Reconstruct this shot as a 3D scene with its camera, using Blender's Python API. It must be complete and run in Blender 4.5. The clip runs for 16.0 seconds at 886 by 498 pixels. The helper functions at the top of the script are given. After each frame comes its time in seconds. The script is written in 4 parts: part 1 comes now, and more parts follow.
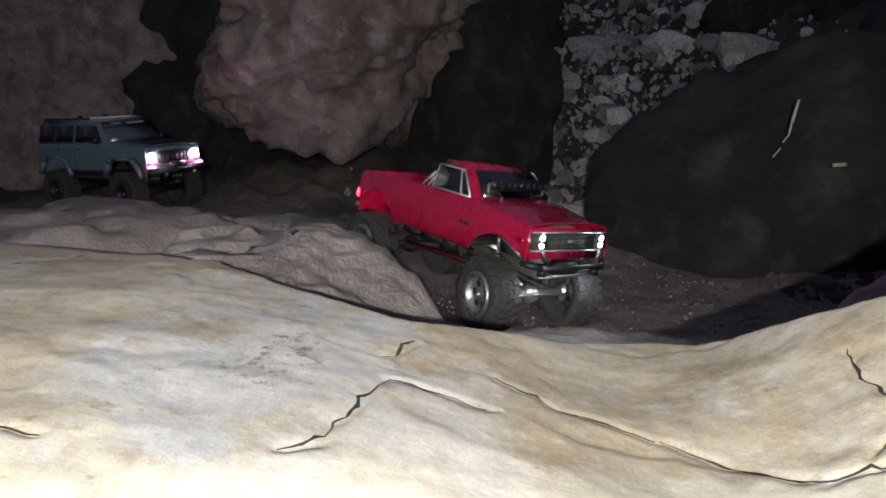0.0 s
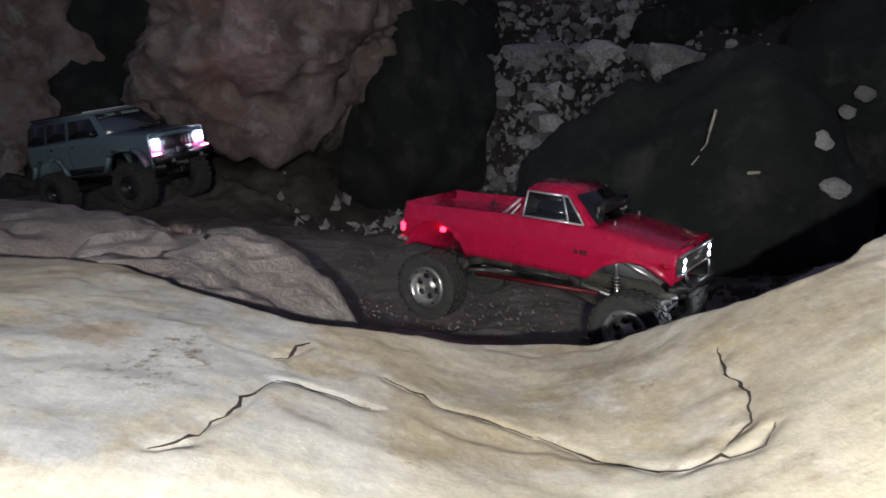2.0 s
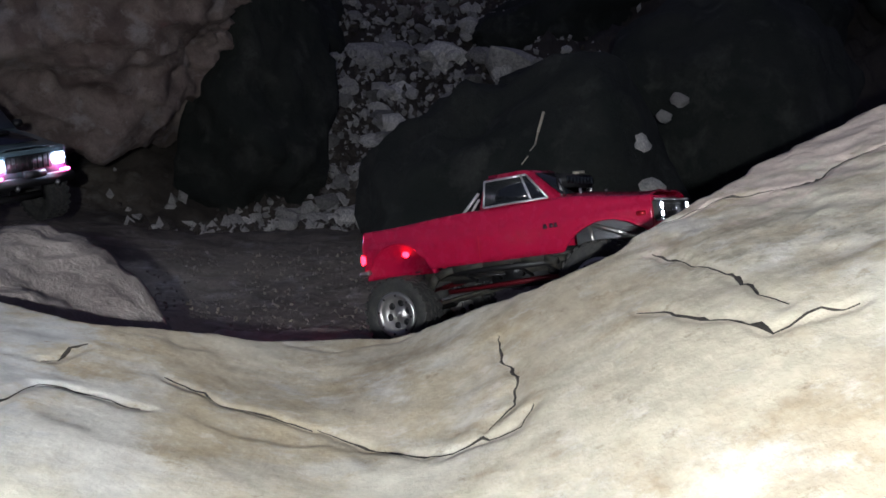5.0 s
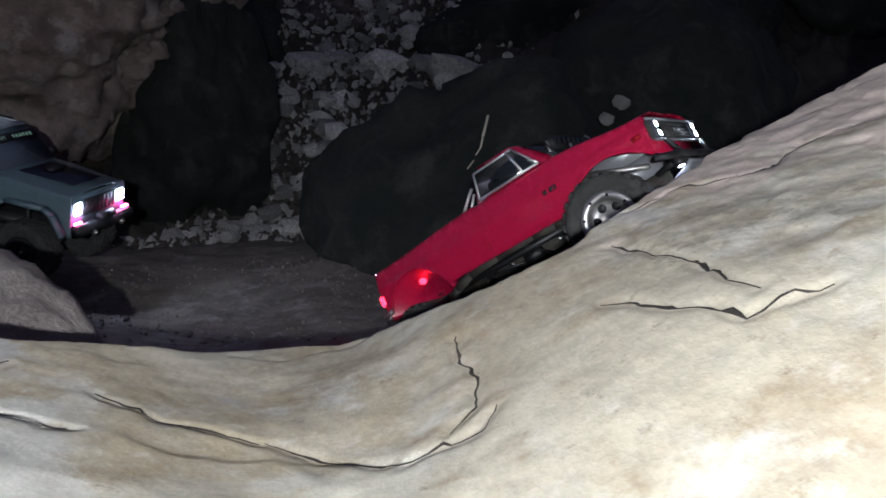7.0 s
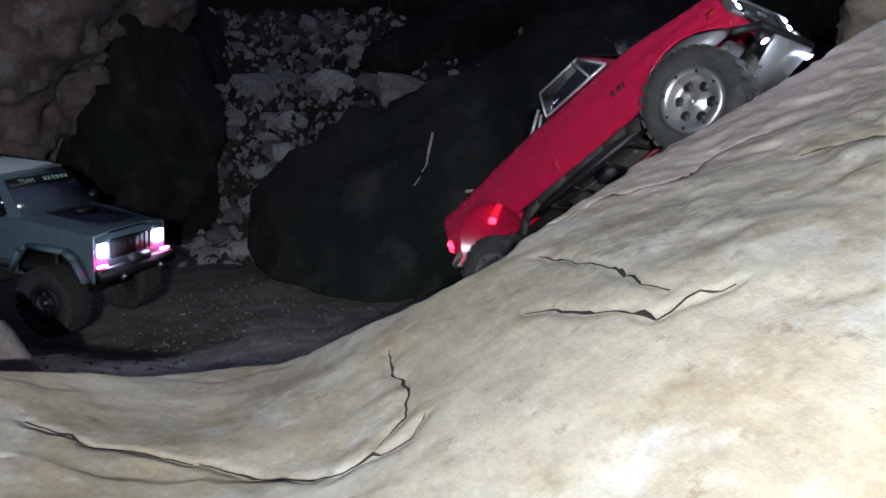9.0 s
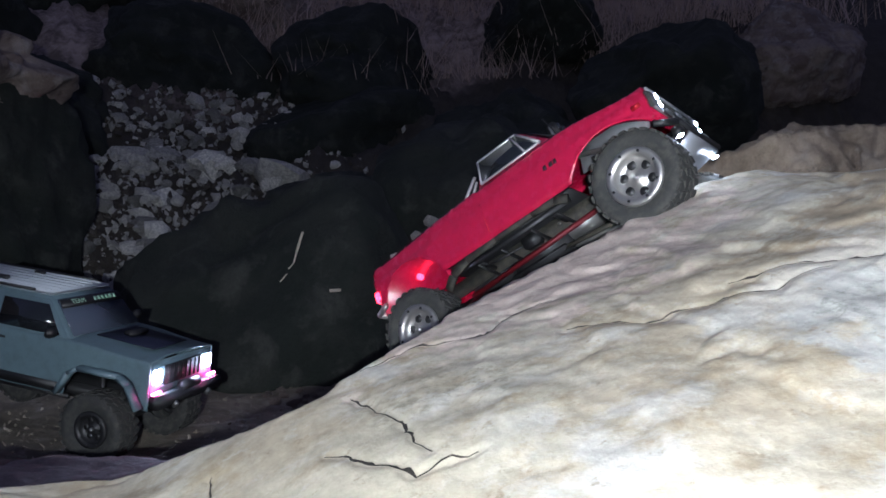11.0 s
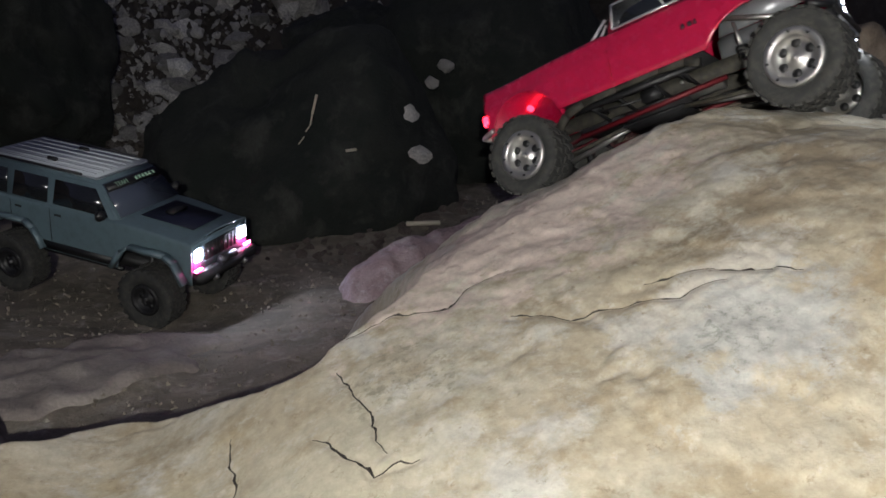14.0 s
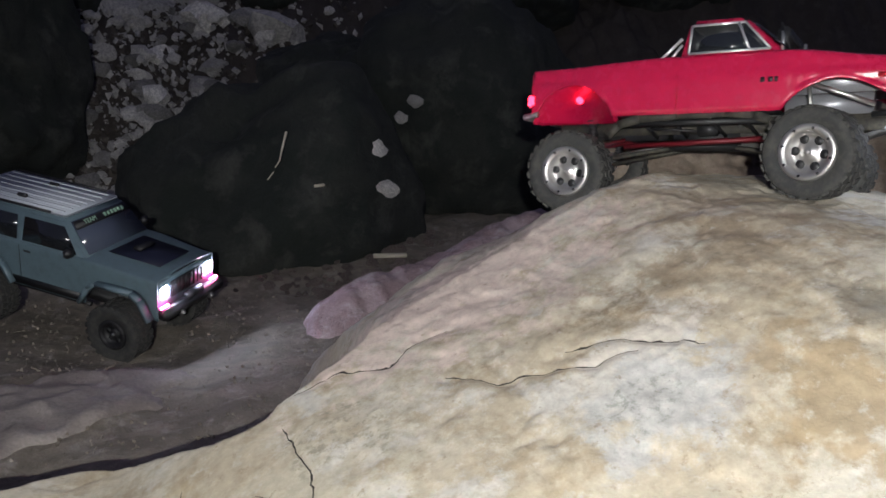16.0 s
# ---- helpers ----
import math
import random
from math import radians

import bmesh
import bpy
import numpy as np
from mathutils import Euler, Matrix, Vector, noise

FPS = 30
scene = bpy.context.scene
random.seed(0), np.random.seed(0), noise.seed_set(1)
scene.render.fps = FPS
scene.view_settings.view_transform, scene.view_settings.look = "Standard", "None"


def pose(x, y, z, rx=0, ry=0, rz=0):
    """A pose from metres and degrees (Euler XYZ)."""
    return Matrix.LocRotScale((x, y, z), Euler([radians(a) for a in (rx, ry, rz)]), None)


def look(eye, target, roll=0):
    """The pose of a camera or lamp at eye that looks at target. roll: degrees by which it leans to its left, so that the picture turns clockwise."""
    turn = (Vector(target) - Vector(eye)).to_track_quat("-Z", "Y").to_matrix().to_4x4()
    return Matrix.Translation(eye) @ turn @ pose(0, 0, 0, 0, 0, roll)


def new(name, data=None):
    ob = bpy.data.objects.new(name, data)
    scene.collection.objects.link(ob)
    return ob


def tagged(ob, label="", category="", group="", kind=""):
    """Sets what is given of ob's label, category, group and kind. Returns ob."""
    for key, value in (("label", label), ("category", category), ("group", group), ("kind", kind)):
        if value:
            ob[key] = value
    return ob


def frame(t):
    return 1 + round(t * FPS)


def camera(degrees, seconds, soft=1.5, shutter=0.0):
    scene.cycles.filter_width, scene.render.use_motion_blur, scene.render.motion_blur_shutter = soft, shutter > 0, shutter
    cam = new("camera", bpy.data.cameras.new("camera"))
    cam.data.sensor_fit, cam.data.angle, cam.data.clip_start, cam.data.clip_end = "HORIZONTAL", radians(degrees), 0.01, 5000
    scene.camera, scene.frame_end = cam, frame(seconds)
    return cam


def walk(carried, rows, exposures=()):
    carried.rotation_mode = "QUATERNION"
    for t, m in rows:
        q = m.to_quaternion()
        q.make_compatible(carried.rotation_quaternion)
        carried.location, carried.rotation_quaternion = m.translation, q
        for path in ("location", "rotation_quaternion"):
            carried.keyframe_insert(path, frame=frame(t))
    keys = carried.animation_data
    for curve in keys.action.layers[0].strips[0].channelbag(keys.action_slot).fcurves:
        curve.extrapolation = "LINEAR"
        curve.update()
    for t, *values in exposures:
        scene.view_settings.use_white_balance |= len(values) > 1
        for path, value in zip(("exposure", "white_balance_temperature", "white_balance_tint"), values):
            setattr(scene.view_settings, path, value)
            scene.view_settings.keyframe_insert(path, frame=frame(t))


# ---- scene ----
cam = camera(57.4, 16.0, soft=1.6, shutter=0.4)
PATH = [
    (0, (0.0336, 0.0040, 0.2920), (-0.0800, 1.5840, 0.0648), -0.9),
    (0.5, (0.0408, 0.0032, 0.2912), (-0.0592, 1.5840, 0.0656), -0.8),
    (1, (0.0496, 0.0016, 0.2928), (-0.0376, 1.5832, 0.0672), -0.5),
    (1.5, (0.0552, 0.0008, 0.2896), (-0.0008, 1.5848, 0.0728), -0.5),
    (2, (0.0656, -0.0088, 0.2928), (0.0656, 1.5760, 0.0744), -0.3),
    (2.5, (0.0736, -0.0144, 0.2896), (0.1168, 1.5672, 0.0544), -0.3),
    (3, (0.0776, -0.0160, 0.2880), (0.1752, 1.5616, 0.0424), -0.1),
    (3.5, (0.0896, -0.0200, 0.2920), (0.2360, 1.5536, 0.0472), -0.3),
    (4, (0.1040, -0.0272, 0.2888), (0.3032, 1.5432, 0.0576), 0.1),
    (4.2, (0.1120, -0.0296, 0.2912), (0.3344, 1.5392, 0.0672), 0.2),
    (6.5, (0.0968, 0.0200, 0.2816), (0.4488, 1.5656, 0.0648), 0.2),
    (7, (0.1096, 0.0096, 0.2784), (0.4976, 1.5488, 0.0792), -0.6),
    (7.5, (0.1176, 0.0000, 0.2784), (0.5336, 1.5336, 0.0904), -1.1),
    (8, (0.1232, -0.0008, 0.2752), (0.5600, 1.5288, 0.0984), -1.4),
    (10.3, (0.1192, -0.0432, 0.3048), (0.7024, 1.4432, 0.1944), -2.1),
    (10.5, (0.1328, -0.0560, 0.3216), (0.7704, 1.4096, 0.2592), -0.8),
    (11, (0.1272, -0.1072, 0.3360), (0.8240, 1.3328, 0.3264), 2.3),
    (11.5, (0.1144, -0.1232, 0.3416), (0.8376, 1.3040, 0.3184), 3.7),
    (12, (0.1056, -0.1464, 0.3584), (0.8192, 1.2808, 0.2440), 3.4),
    (12.5, (0.1104, -0.1648, 0.4120), (0.7992, 1.2608, 0.1808), 2.2),
    (13, (0.1224, -0.1736, 0.4512), (0.7904, 1.2448, 0.1344), 1.6),
    (13.5, (0.1392, -0.2032, 0.5136), (0.7800, 1.2064, 0.1112), 1.4),
    (14, (0.1432, -0.2112, 0.5352), (0.7616, 1.2000, 0.1040), 0.8),
    (14.5, (0.1528, -0.2256, 0.5728), (0.7576, 1.1920, 0.1424), 1.7),
    (15, (0.1544, -0.2552, 0.6160), (0.7832, 1.1560, 0.2008), 2.7),
    (15.5, (0.1600, -0.2656, 0.6104), (0.8064, 1.1416, 0.2072), 2.3),
    (16, (0.1592, -0.2688, 0.6032), (0.8176, 1.1328, 0.2008), 1.9),
]
EXPOSURES = [(0, 0.15, 6350, 10), (2.5, 0.0, 6200, 10), (4, -0.12, 5950, 9), (6.5, -0.34, 5750, 10), (8, -0.42, 5700, 10), (10.4, -0.35, 5500, 9), (11, 0.3, 5500, 9), (11.6, 0.2, 5800, 9), (12.5, 0.0, 6200, 9), (13.5, -0.2, 6450, 8), (14.2, -0.2, 6450, 8), (15.3, 0.2, 6250, 10), (16, 0.25, 6200, 10)]
walk(cam, [(t, look(eye, target, roll)) for t, eye, target, roll in PATH], EXPOSURES)

# ---- light: a dim night sky; an unseen torch that follows the camera, and the lamps of the two cars, glow by their material ----
world = bpy.data.worlds.new("night")
scene.world = world
world.use_nodes = True
world.node_tree.nodes["Background"].inputs[0].default_value = (0.42, 0.42, 0.72, 1)
world.node_tree.nodes["Background"].inputs[1].default_value = 0.12
PLAN = 0.8  # the plan's unit, in metres


# ---- materials ----
def material(name, color, rough=0.8, metal=0.0, emit=None, strength=0.0, coat=0.0):
    m = bpy.data.materials.new(name)
    m.use_nodes = True
    b = m.node_tree.nodes["Principled BSDF"]
    b.inputs["Base Color"].default_value = (*color, 1)
    b.inputs["Roughness"].default_value = rough
    b.inputs["Metallic"].default_value = metal
    b.inputs["Coat Weight"].default_value = coat
    if emit:
        b.inputs["Emission Color"].default_value = (*emit, 1)
        b.inputs["Emission Strength"].default_value = strength
    return m


class Nodes:
    """Short ways to lay nodes into a material."""

    def __init__(self, m):
        self.n, self.l = m.node_tree.nodes, m.node_tree.links
        self.b = self.n["Principled BSDF"]
        self.co = self.n.new("ShaderNodeTexCoord").outputs["Object"]

    def tex(self, size, detail=4, rough=0.6, distort=0.0):
        t = self.n.new("ShaderNodeTexNoise")
        for key, v in (("Scale", size), ("Detail", detail), ("Roughness", rough), ("Distortion", distort)):
            t.inputs[key].default_value = v
        self.l.new(self.co, t.inputs["Vector"])
        return t.outputs["Fac"]

    def ramp(self, src, a, c, lo=0.0, hi=1.0):
        r = self.n.new("ShaderNodeMapRange")
        for key, v in (("From Min", a), ("From Max", c), ("To Min", lo), ("To Max", hi)):
            r.inputs[key].default_value = v
        self.l.new(src, r.inputs["Value"])
        return r.outputs["Result"]

    def mix(self, fac, a, c):
        x = self.n.new("ShaderNodeMix")
        x.data_type = "RGBA"
        for sock, v in ((x.inputs[0], fac), (x.inputs[6], a), (x.inputs[7], c)):
            if isinstance(v, tuple):
                sock.default_value = (*v, 1)
            elif isinstance(v, float):
                sock.default_value = v
            else:
                self.l.new(v, sock)
        return x.outputs[2]

    def scaled(self, color, fac):
        x = self.n.new("ShaderNodeVectorMath")
        x.operation = "SCALE"
        self.l.new(color, x.inputs[0])
        self.l.new(fac, x.inputs["Scale"])
        return x.outputs[0]

    def bump(self, *layers):
        last = None
        for height, strength, distance in layers:
            k = self.n.new("ShaderNodeBump")
            k.inputs["Strength"].default_value, k.inputs["Distance"].default_value = strength, distance
            self.l.new(height, k.inputs["Height"])
            if last:
                self.l.new(last, k.inputs["Normal"])
            last = k.outputs[0]
        self.l.new(last, self.b.inputs["Normal"])


def rock_material(name, low, high, stain, pale=None, scale=1.0, bump=0.5, vary=0.0):
    """Weathered stone: colour in broad patches, pale bloom, stains, grain, and a relief of three sizes."""
    m = material(name, low, 0.92)
    k = Nodes(m)
    broad, middle, spots, grain = k.tex(5 * scale, 5, 0.6, 0.6), k.tex(22 * scale, 6, 0.7), k.tex(11 * scale, 7, 0.75, 0.3), k.tex(150 * scale, 4, 0.7)
    c = k.mix(k.ramp(broad, 0.4, 0.6), low, high)
    if pale:
        c = k.mix(k.ramp(k.tex(7.5 * scale, 6, 0.65, 0.25), 0.53, 0.66), c, pale)
    c = k.mix(k.ramp(spots, 0.57, 0.74), c, stain)
    c = k.scaled(c, k.ramp(grain, 0.2, 0.8, 0.74, 1.26))
    c = k.scaled(c, k.ramp(middle, 0.25, 0.75, 0.84, 1.14))
    if vary:
        info = k.n.new("ShaderNodeObjectInfo")
        c = k.scaled(c, k.ramp(info.outputs["Random"], 0, 1, 1 - vary, 1 + vary))
    k.l.new(c, k.b.inputs["Base Color"])
    k.bump((spots, bump, 0.014 / scale), (middle, bump, 0.006 / scale), (grain, bump, 0.0014 / scale))
    return m


def limestone():
    """Pale bedded limestone: cream and tan mottling, grey bloom, ochre and brown staining with shapes of their own,
    lamplight painted on the far face.
    """
    m = material("limestone", (0.43, 0.38, 0.27), 0.9)
    k = Nodes(m)
    broad, mottle, fine, grain, warp = k.tex(5, 6, 0.62), k.tex(17, 8, 0.72), k.tex(75, 6, 0.7), k.tex(330, 3, 0.6), k.tex(26, 6, 0.68)
    ragged = k.ramp(warp, 0.3, 0.7, -0.75, 0.75)

    def patch(c, color, x, y, rx, ry, most=1.0, speckle=None):
        """A patch of colour round a place on the ledge, ragged at its rim."""
        sub = k.n.new("ShaderNodeVectorMath")
        sub.operation = "SUBTRACT"
        k.l.new(k.co, sub.inputs[0])
        sub.inputs[1].default_value = (x, y, 0)
        mul = k.n.new("ShaderNodeVectorMath")
        mul.operation = "MULTIPLY"
        k.l.new(sub.outputs[0], mul.inputs[0])
        mul.inputs[1].default_value = (1 / rx, 1 / ry, 0)
        far = k.n.new("ShaderNodeVectorMath")
        far.operation = "LENGTH"
        k.l.new(mul.outputs[0], far.inputs[0])
        add = k.n.new("ShaderNodeMath")
        add.operation = "ADD"
        k.l.new(far.outputs["Value"], add.inputs[0])
        k.l.new(ragged, add.inputs[1])
        fac = k.ramp(add.outputs[0], 0.6, 1.1, most, 0.0)
        if speckle is not None:
            times = k.n.new("ShaderNodeMath")
            times.operation = "MULTIPLY"
            k.l.new(fac, times.inputs[0])
            k.l.new(speckle, times.inputs[1])
            fac = times.outputs[0]
        return k.mix(fac, c, color)

    specks = k.ramp(k.tex(95, 6, 0.75), 0.5, 0.6)
    c = k.mix(k.ramp(broad, 0.42, 0.6), (0.42, 0.365, 0.265), (0.50, 0.47, 0.38))
    c = k.mix(k.ramp(mottle, 0.49, 0.62, 0.0, 0.75), c, (0.31, 0.25, 0.16))
    c = k.mix(k.ramp(k.tex(9, 8, 0.7), 0.52, 0.6, 0.0, 0.85), c, (0.53, 0.515, 0.46))
    # grey bloom and a dark speckled patch on the near swell
    c = patch(c, (0.47, 0.47, 0.45), -0.105, 0.43, 0.085, 0.15, 0.95)
    c = patch(c, (0.33, 0.24, 0.13), -0.14, 0.47, 0.022, 0.03, 0.6)
    c = patch(c, (0.17, 0.135, 0.085), -0.086, 0.43, 0.026, 0.05, 0.95, specks)
    c = patch(c, (0.38, 0.31, 0.19), 0.13, 0.43, 0.1, 0.075, 0.6)
    # the rise and the crest
    c = patch(c, (0.48, 0.445, 0.34), 0.3, 0.33, 0.12, 0.09, 0.7)
    c = patch(c, (0.27, 0.25, 0.185), 0.385, 0.41, 0.055, 0.07, 0.8, specks)
    # far face: paler stone, plus the wagon's pink lamplight put into the colour
    c = patch(c, (0.58, 0.485, 0.42), 0.57, 0.58, 0.2, 0.15, 0.9)
    c = patch(c, (0.27, 0.215, 0.145), 0.76, 0.33, 0.16, 0.09, 0.8, k.ramp(mottle, 0.36, 0.52))
    c = patch(c, (0.2, 0.155, 0.095), 0.65, 0.355, 0.06, 0.03, 0.75, k.ramp(fine, 0.42, 0.56))
    c = patch(c, (0.54, 0.5, 0.42), 0.63, 0.29, 0.07, 0.03, 1.0)
    c = patch(c, (0.44, 0.435, 0.4), 0.6, 0.22, 0.085, 0.06, 0.95)
    c = patch(c, (0.24, 0.25, 0.215), 0.58, 0.225, 0.04, 0.035, 0.8, specks)
    c = patch(c, (0.32, 0.245, 0.145), 0.7, 0.14, 0.06, 0.075, 0.85)
    c = patch(c, (0.17, 0.15, 0.115), 0.79, 0.18, 0.03, 0.05, 0.7)
    c = k.mix(k.ramp(k.tex(60, 6, 0.75), 0.6, 0.68, 0.0, 0.6), c, (0.2, 0.15, 0.09))
    c = k.mix(k.ramp(k.tex(48, 6, 0.7), 0.58, 0.68, 0.0, 0.55), c, (0.56, 0.53, 0.46))
    c = k.scaled(c, k.ramp(fine, 0.25, 0.75, 0.78, 1.18))
    c = k.scaled(c, k.ramp(grain, 0.25, 0.75, 0.95, 1.05))
    k.l.new(c, k.b.inputs["Base Color"])
    k.bump((mottle, 0.25, 0.004), (warp, 0.2, 0.003), (fine, 0.4, 0.002), (grain, 0.3, 0.0006))
    return m


LIMESTONE = limestone()
SOIL = rock_material("dark soil in cracks", (0.018, 0.014, 0.011), (0.035, 0.028, 0.02), (0.01, 0.008, 0.006), None, 3.0, 0.5)
GREYSTONE = rock_material("grey layered stone", (0.2, 0.17, 0.155), (0.3, 0.265, 0.24), (0.12, 0.1, 0.09), None, 1.2, 0.6)
BROWNSTONE = rock_material("brown stone", (0.16, 0.12, 0.105), (0.28, 0.228, 0.2), (0.055, 0.04, 0.033), (0.32, 0.285, 0.27), 1.7, 1.0)
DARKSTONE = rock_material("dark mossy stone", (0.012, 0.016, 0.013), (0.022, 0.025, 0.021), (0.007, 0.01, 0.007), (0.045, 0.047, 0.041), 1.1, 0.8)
PALESTONE = rock_material("pale rubble stone", (0.4, 0.39, 0.37), (0.66, 0.64, 0.6), (0.13, 0.12, 0.11), None, 2.5, 0.9, 0.6)
RUBBLESOIL = rock_material("dark soil between rubble", (0.06, 0.05, 0.042), (0.1, 0.086, 0.072), (0.035, 0.03, 0.025), (0.2, 0.185, 0.165), 2.0, 0.9, 0.3)
SAND = rock_material("damp gravelly sand", (0.16, 0.137, 0.107), (0.25, 0.217, 0.172), (0.08, 0.067, 0.05), (0.32, 0.29, 0.25), 2.0, 0.9)
# past the wash the ground colour turns darker, then paler brown higher up
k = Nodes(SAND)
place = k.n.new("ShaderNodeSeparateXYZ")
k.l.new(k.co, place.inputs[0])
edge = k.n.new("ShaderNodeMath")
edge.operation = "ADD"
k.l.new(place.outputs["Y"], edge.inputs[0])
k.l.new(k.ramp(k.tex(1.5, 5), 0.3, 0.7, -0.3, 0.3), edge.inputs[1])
dark_band = k.mix(k.ramp(edge.outputs[0], 2.5, 3.0, 0.0, 0.85), k.b.inputs["Base Color"].links[0].from_socket, (0.028, 0.023, 0.02))
k.l.new(k.mix(k.ramp(edge.outputs[0], 4.5, 5.1), dark_band, k.mix(k.ramp(k.tex(7, 7, 0.75), 0.42, 0.6), (0.18, 0.14, 0.125), (0.5, 0.4, 0.37))), k.b.inputs["Base Color"])
TANSTONE = rock_material("rugged tan stone", (0.125, 0.095, 0.07), (0.2, 0.16, 0.125), (0.065, 0.048, 0.035), (0.2, 0.17, 0.145), 2.2, 1.0)
# purplish stone; the pink of the wagon's lamps is mixed into its colour
PINKLITSTONE = rock_material("purplish stone with pink lamplight painted in", (0.27, 0.195, 0.2), (0.42, 0.33, 0.335), (0.1, 0.065, 0.07), (0.46, 0.4, 0.4), 2.2, 1.0)

RED = material("red metallic paint", (0.55, 0.012, 0.045), 0.3, 0.0, coat=1.0)
k = Nodes(RED)
k.l.new(k.mix(k.ramp(k.tex(45, 5, 0.7), 0.45, 0.75), (0.44, 0.006, 0.045), (0.41, 0.006, 0.042)), k.b.inputs["Base Color"])
k.l.new(k.ramp(k.tex(60, 5), 0.3, 0.7, 0.24, 0.3), k.b.inputs["Roughness"])
SLATE = material("slate blue paint", (0.15, 0.215, 0.25), 0.4, coat=0.4)
k = Nodes(SLATE)
k.l.new(k.mix(k.ramp(k.tex(40, 5, 0.7), 0.45, 0.75), (0.12, 0.175, 0.2), (0.095, 0.135, 0.155)), k.b.inputs["Base Color"])
ROOFPAINT = material("pale blue grey roof paint", (0.5, 0.54, 0.58), 0.4)
RUBBER = material("dusty black rubber", (0.035, 0.036, 0.034), 0.85)
k = Nodes(RUBBER)
k.l.new(k.mix(k.ramp(k.tex(90, 5, 0.7), 0.45, 0.75), (0.028, 0.029, 0.028), (0.075, 0.07, 0.06)), k.b.inputs["Base Color"])
STEEL = material("brushed steel", (0.5, 0.49, 0.47), 0.35, 0.9)
k = Nodes(STEEL)
k.l.new(k.ramp(k.tex(120, 5), 0.3, 0.7, 0.28, 0.5), k.b.inputs["Roughness"])
BLACK = material("black plastic", (0.012, 0.012, 0.013), 0.5)
DARKGLASS = material("smoked window", (0.012, 0.014, 0.017), 0.12, coat=0.5)
TRIM = material("silver window trim", (0.62, 0.62, 0.62), 0.35, 0.6)
LENS = material("clear grey lens", (0.1, 0.105, 0.12), 0.2, 0.2)
SILVER = material("silver plastic", (0.26, 0.265, 0.28), 0.4, 0.4)
LED = material("white lamp", (1, 1, 1), 0.3, emit=(0.93, 0.96, 1.0), strength=230)
LED_LOW = material("white ground lamp", (1, 1, 1), 0.3, emit=(0.85, 0.9, 1.0), strength=380)
DARKRED = material("dark red anodised metal", (0.11, 0.005, 0.01), 0.5, 0.3)
DUSTY = material("dusty dark plastic", (0.05, 0.046, 0.036), 0.8)
k = Nodes(DUSTY)
k.l.new(k.mix(k.ramp(k.tex(110, 5, 0.7), 0.4, 0.65), (0.018, 0.017, 0.014), (0.06, 0.053, 0.038)), k.b.inputs["Base Color"])
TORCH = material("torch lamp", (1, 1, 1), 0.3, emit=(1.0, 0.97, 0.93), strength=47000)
LED_BLUE = material("cold white lamp", (1, 1, 1), 0.3, emit=(0.72, 0.78, 1.0), strength=170)
LED_RED = material("red lamp", (0.8, 0.02, 0.04), 0.3, emit=(1.0, 0.012, 0.03), strength=15)
LED_PINK = material("red rock lamp", (0.8, 0.05, 0.2), 0.3, emit=(1.0, 0.05, 0.25), strength=110)
REDPART = material("red anodised metal", (0.5, 0.015, 0.03), 0.35, 0.5)
CLEARGLASS = material("tinted windshield", (0.07, 0.085, 0.12), 0.16, coat=0.5)
DECAL = material("black vinyl", (0.012, 0.014, 0.03), 0.35)
GREEN = material("pale green lettering", (0.35, 0.55, 0.4), 0.6)
TWIGWOOD = material("bleached wood", (0.5, 0.46, 0.36), 0.8)
DRYGRASS = material("dry brush", (0.52, 0.4, 0.36), 0.9)


# ---- building helpers ----
def smooth(a, b, v):
    t = np.clip((v - a) / (b - a), 0, 1)
    return t * t * (3 - 2 * t)


def fbm(x, y, size, octaves=4, seed=0.0):
    out = np.empty(x.shape)
    for i, (u, v) in enumerate(zip(x.flat, y.flat)):
        out.flat[i] = noise.fractal((u / size + seed, v / size - seed, seed * 3.1), 1.0, 2.0, octaves)
    return out


def sheet(name, xs, ys, height, mat):
    """A surface over a grid of places, in plan units."""
    x, y = np.meshgrid(xs, ys)
    verts = np.stack([x, y, height(x, y)], -1).reshape(-1, 3) * PLAN
    w, h = len(xs), len(ys)
    i = (np.arange(h - 1)[:, None] * w + np.arange(w - 1)).reshape(-1)
    faces = np.stack([i, i + 1, i + w + 1, i + w], -1)
    me = bpy.data.meshes.new(name)
    me.from_pydata(verts.tolist(), [], faces.tolist())
    me.polygons.foreach_set("use_smooth", [True] * len(faces))
    me.materials.append(mat)
    return new(name, me)


def part(name, bm, mat, parent, label="", flat=False):
    """Links a bmesh as one mesh object under a thing or a part."""
    for f in bm.faces:
        f.smooth = not flat
    me = bpy.data.meshes.new(name)
    bm.to_mesh(me)
    bm.free()
    me.materials.append(mat)
    ob = new(name, me)
    ob.parent = parent
    return tagged(ob, label)


def box(lo, hi, bevel=0.0, bm=None):
    bm = bm or bmesh.new()
    m = Matrix.Translation([(a + b) / 2 for a, b in zip(lo, hi)]) @ Matrix.Diagonal([b - a for a, b in zip(lo, hi)] + [1])
    got = bmesh.ops.create_cube(bm, size=1, matrix=m)
    if bevel:
        edges = {e for v in got["verts"] for e in v.link_edges}
        bmesh.ops.bevel(bm, geom=list(edges), offset=bevel, segments=2, affect="EDGES")
    return bm


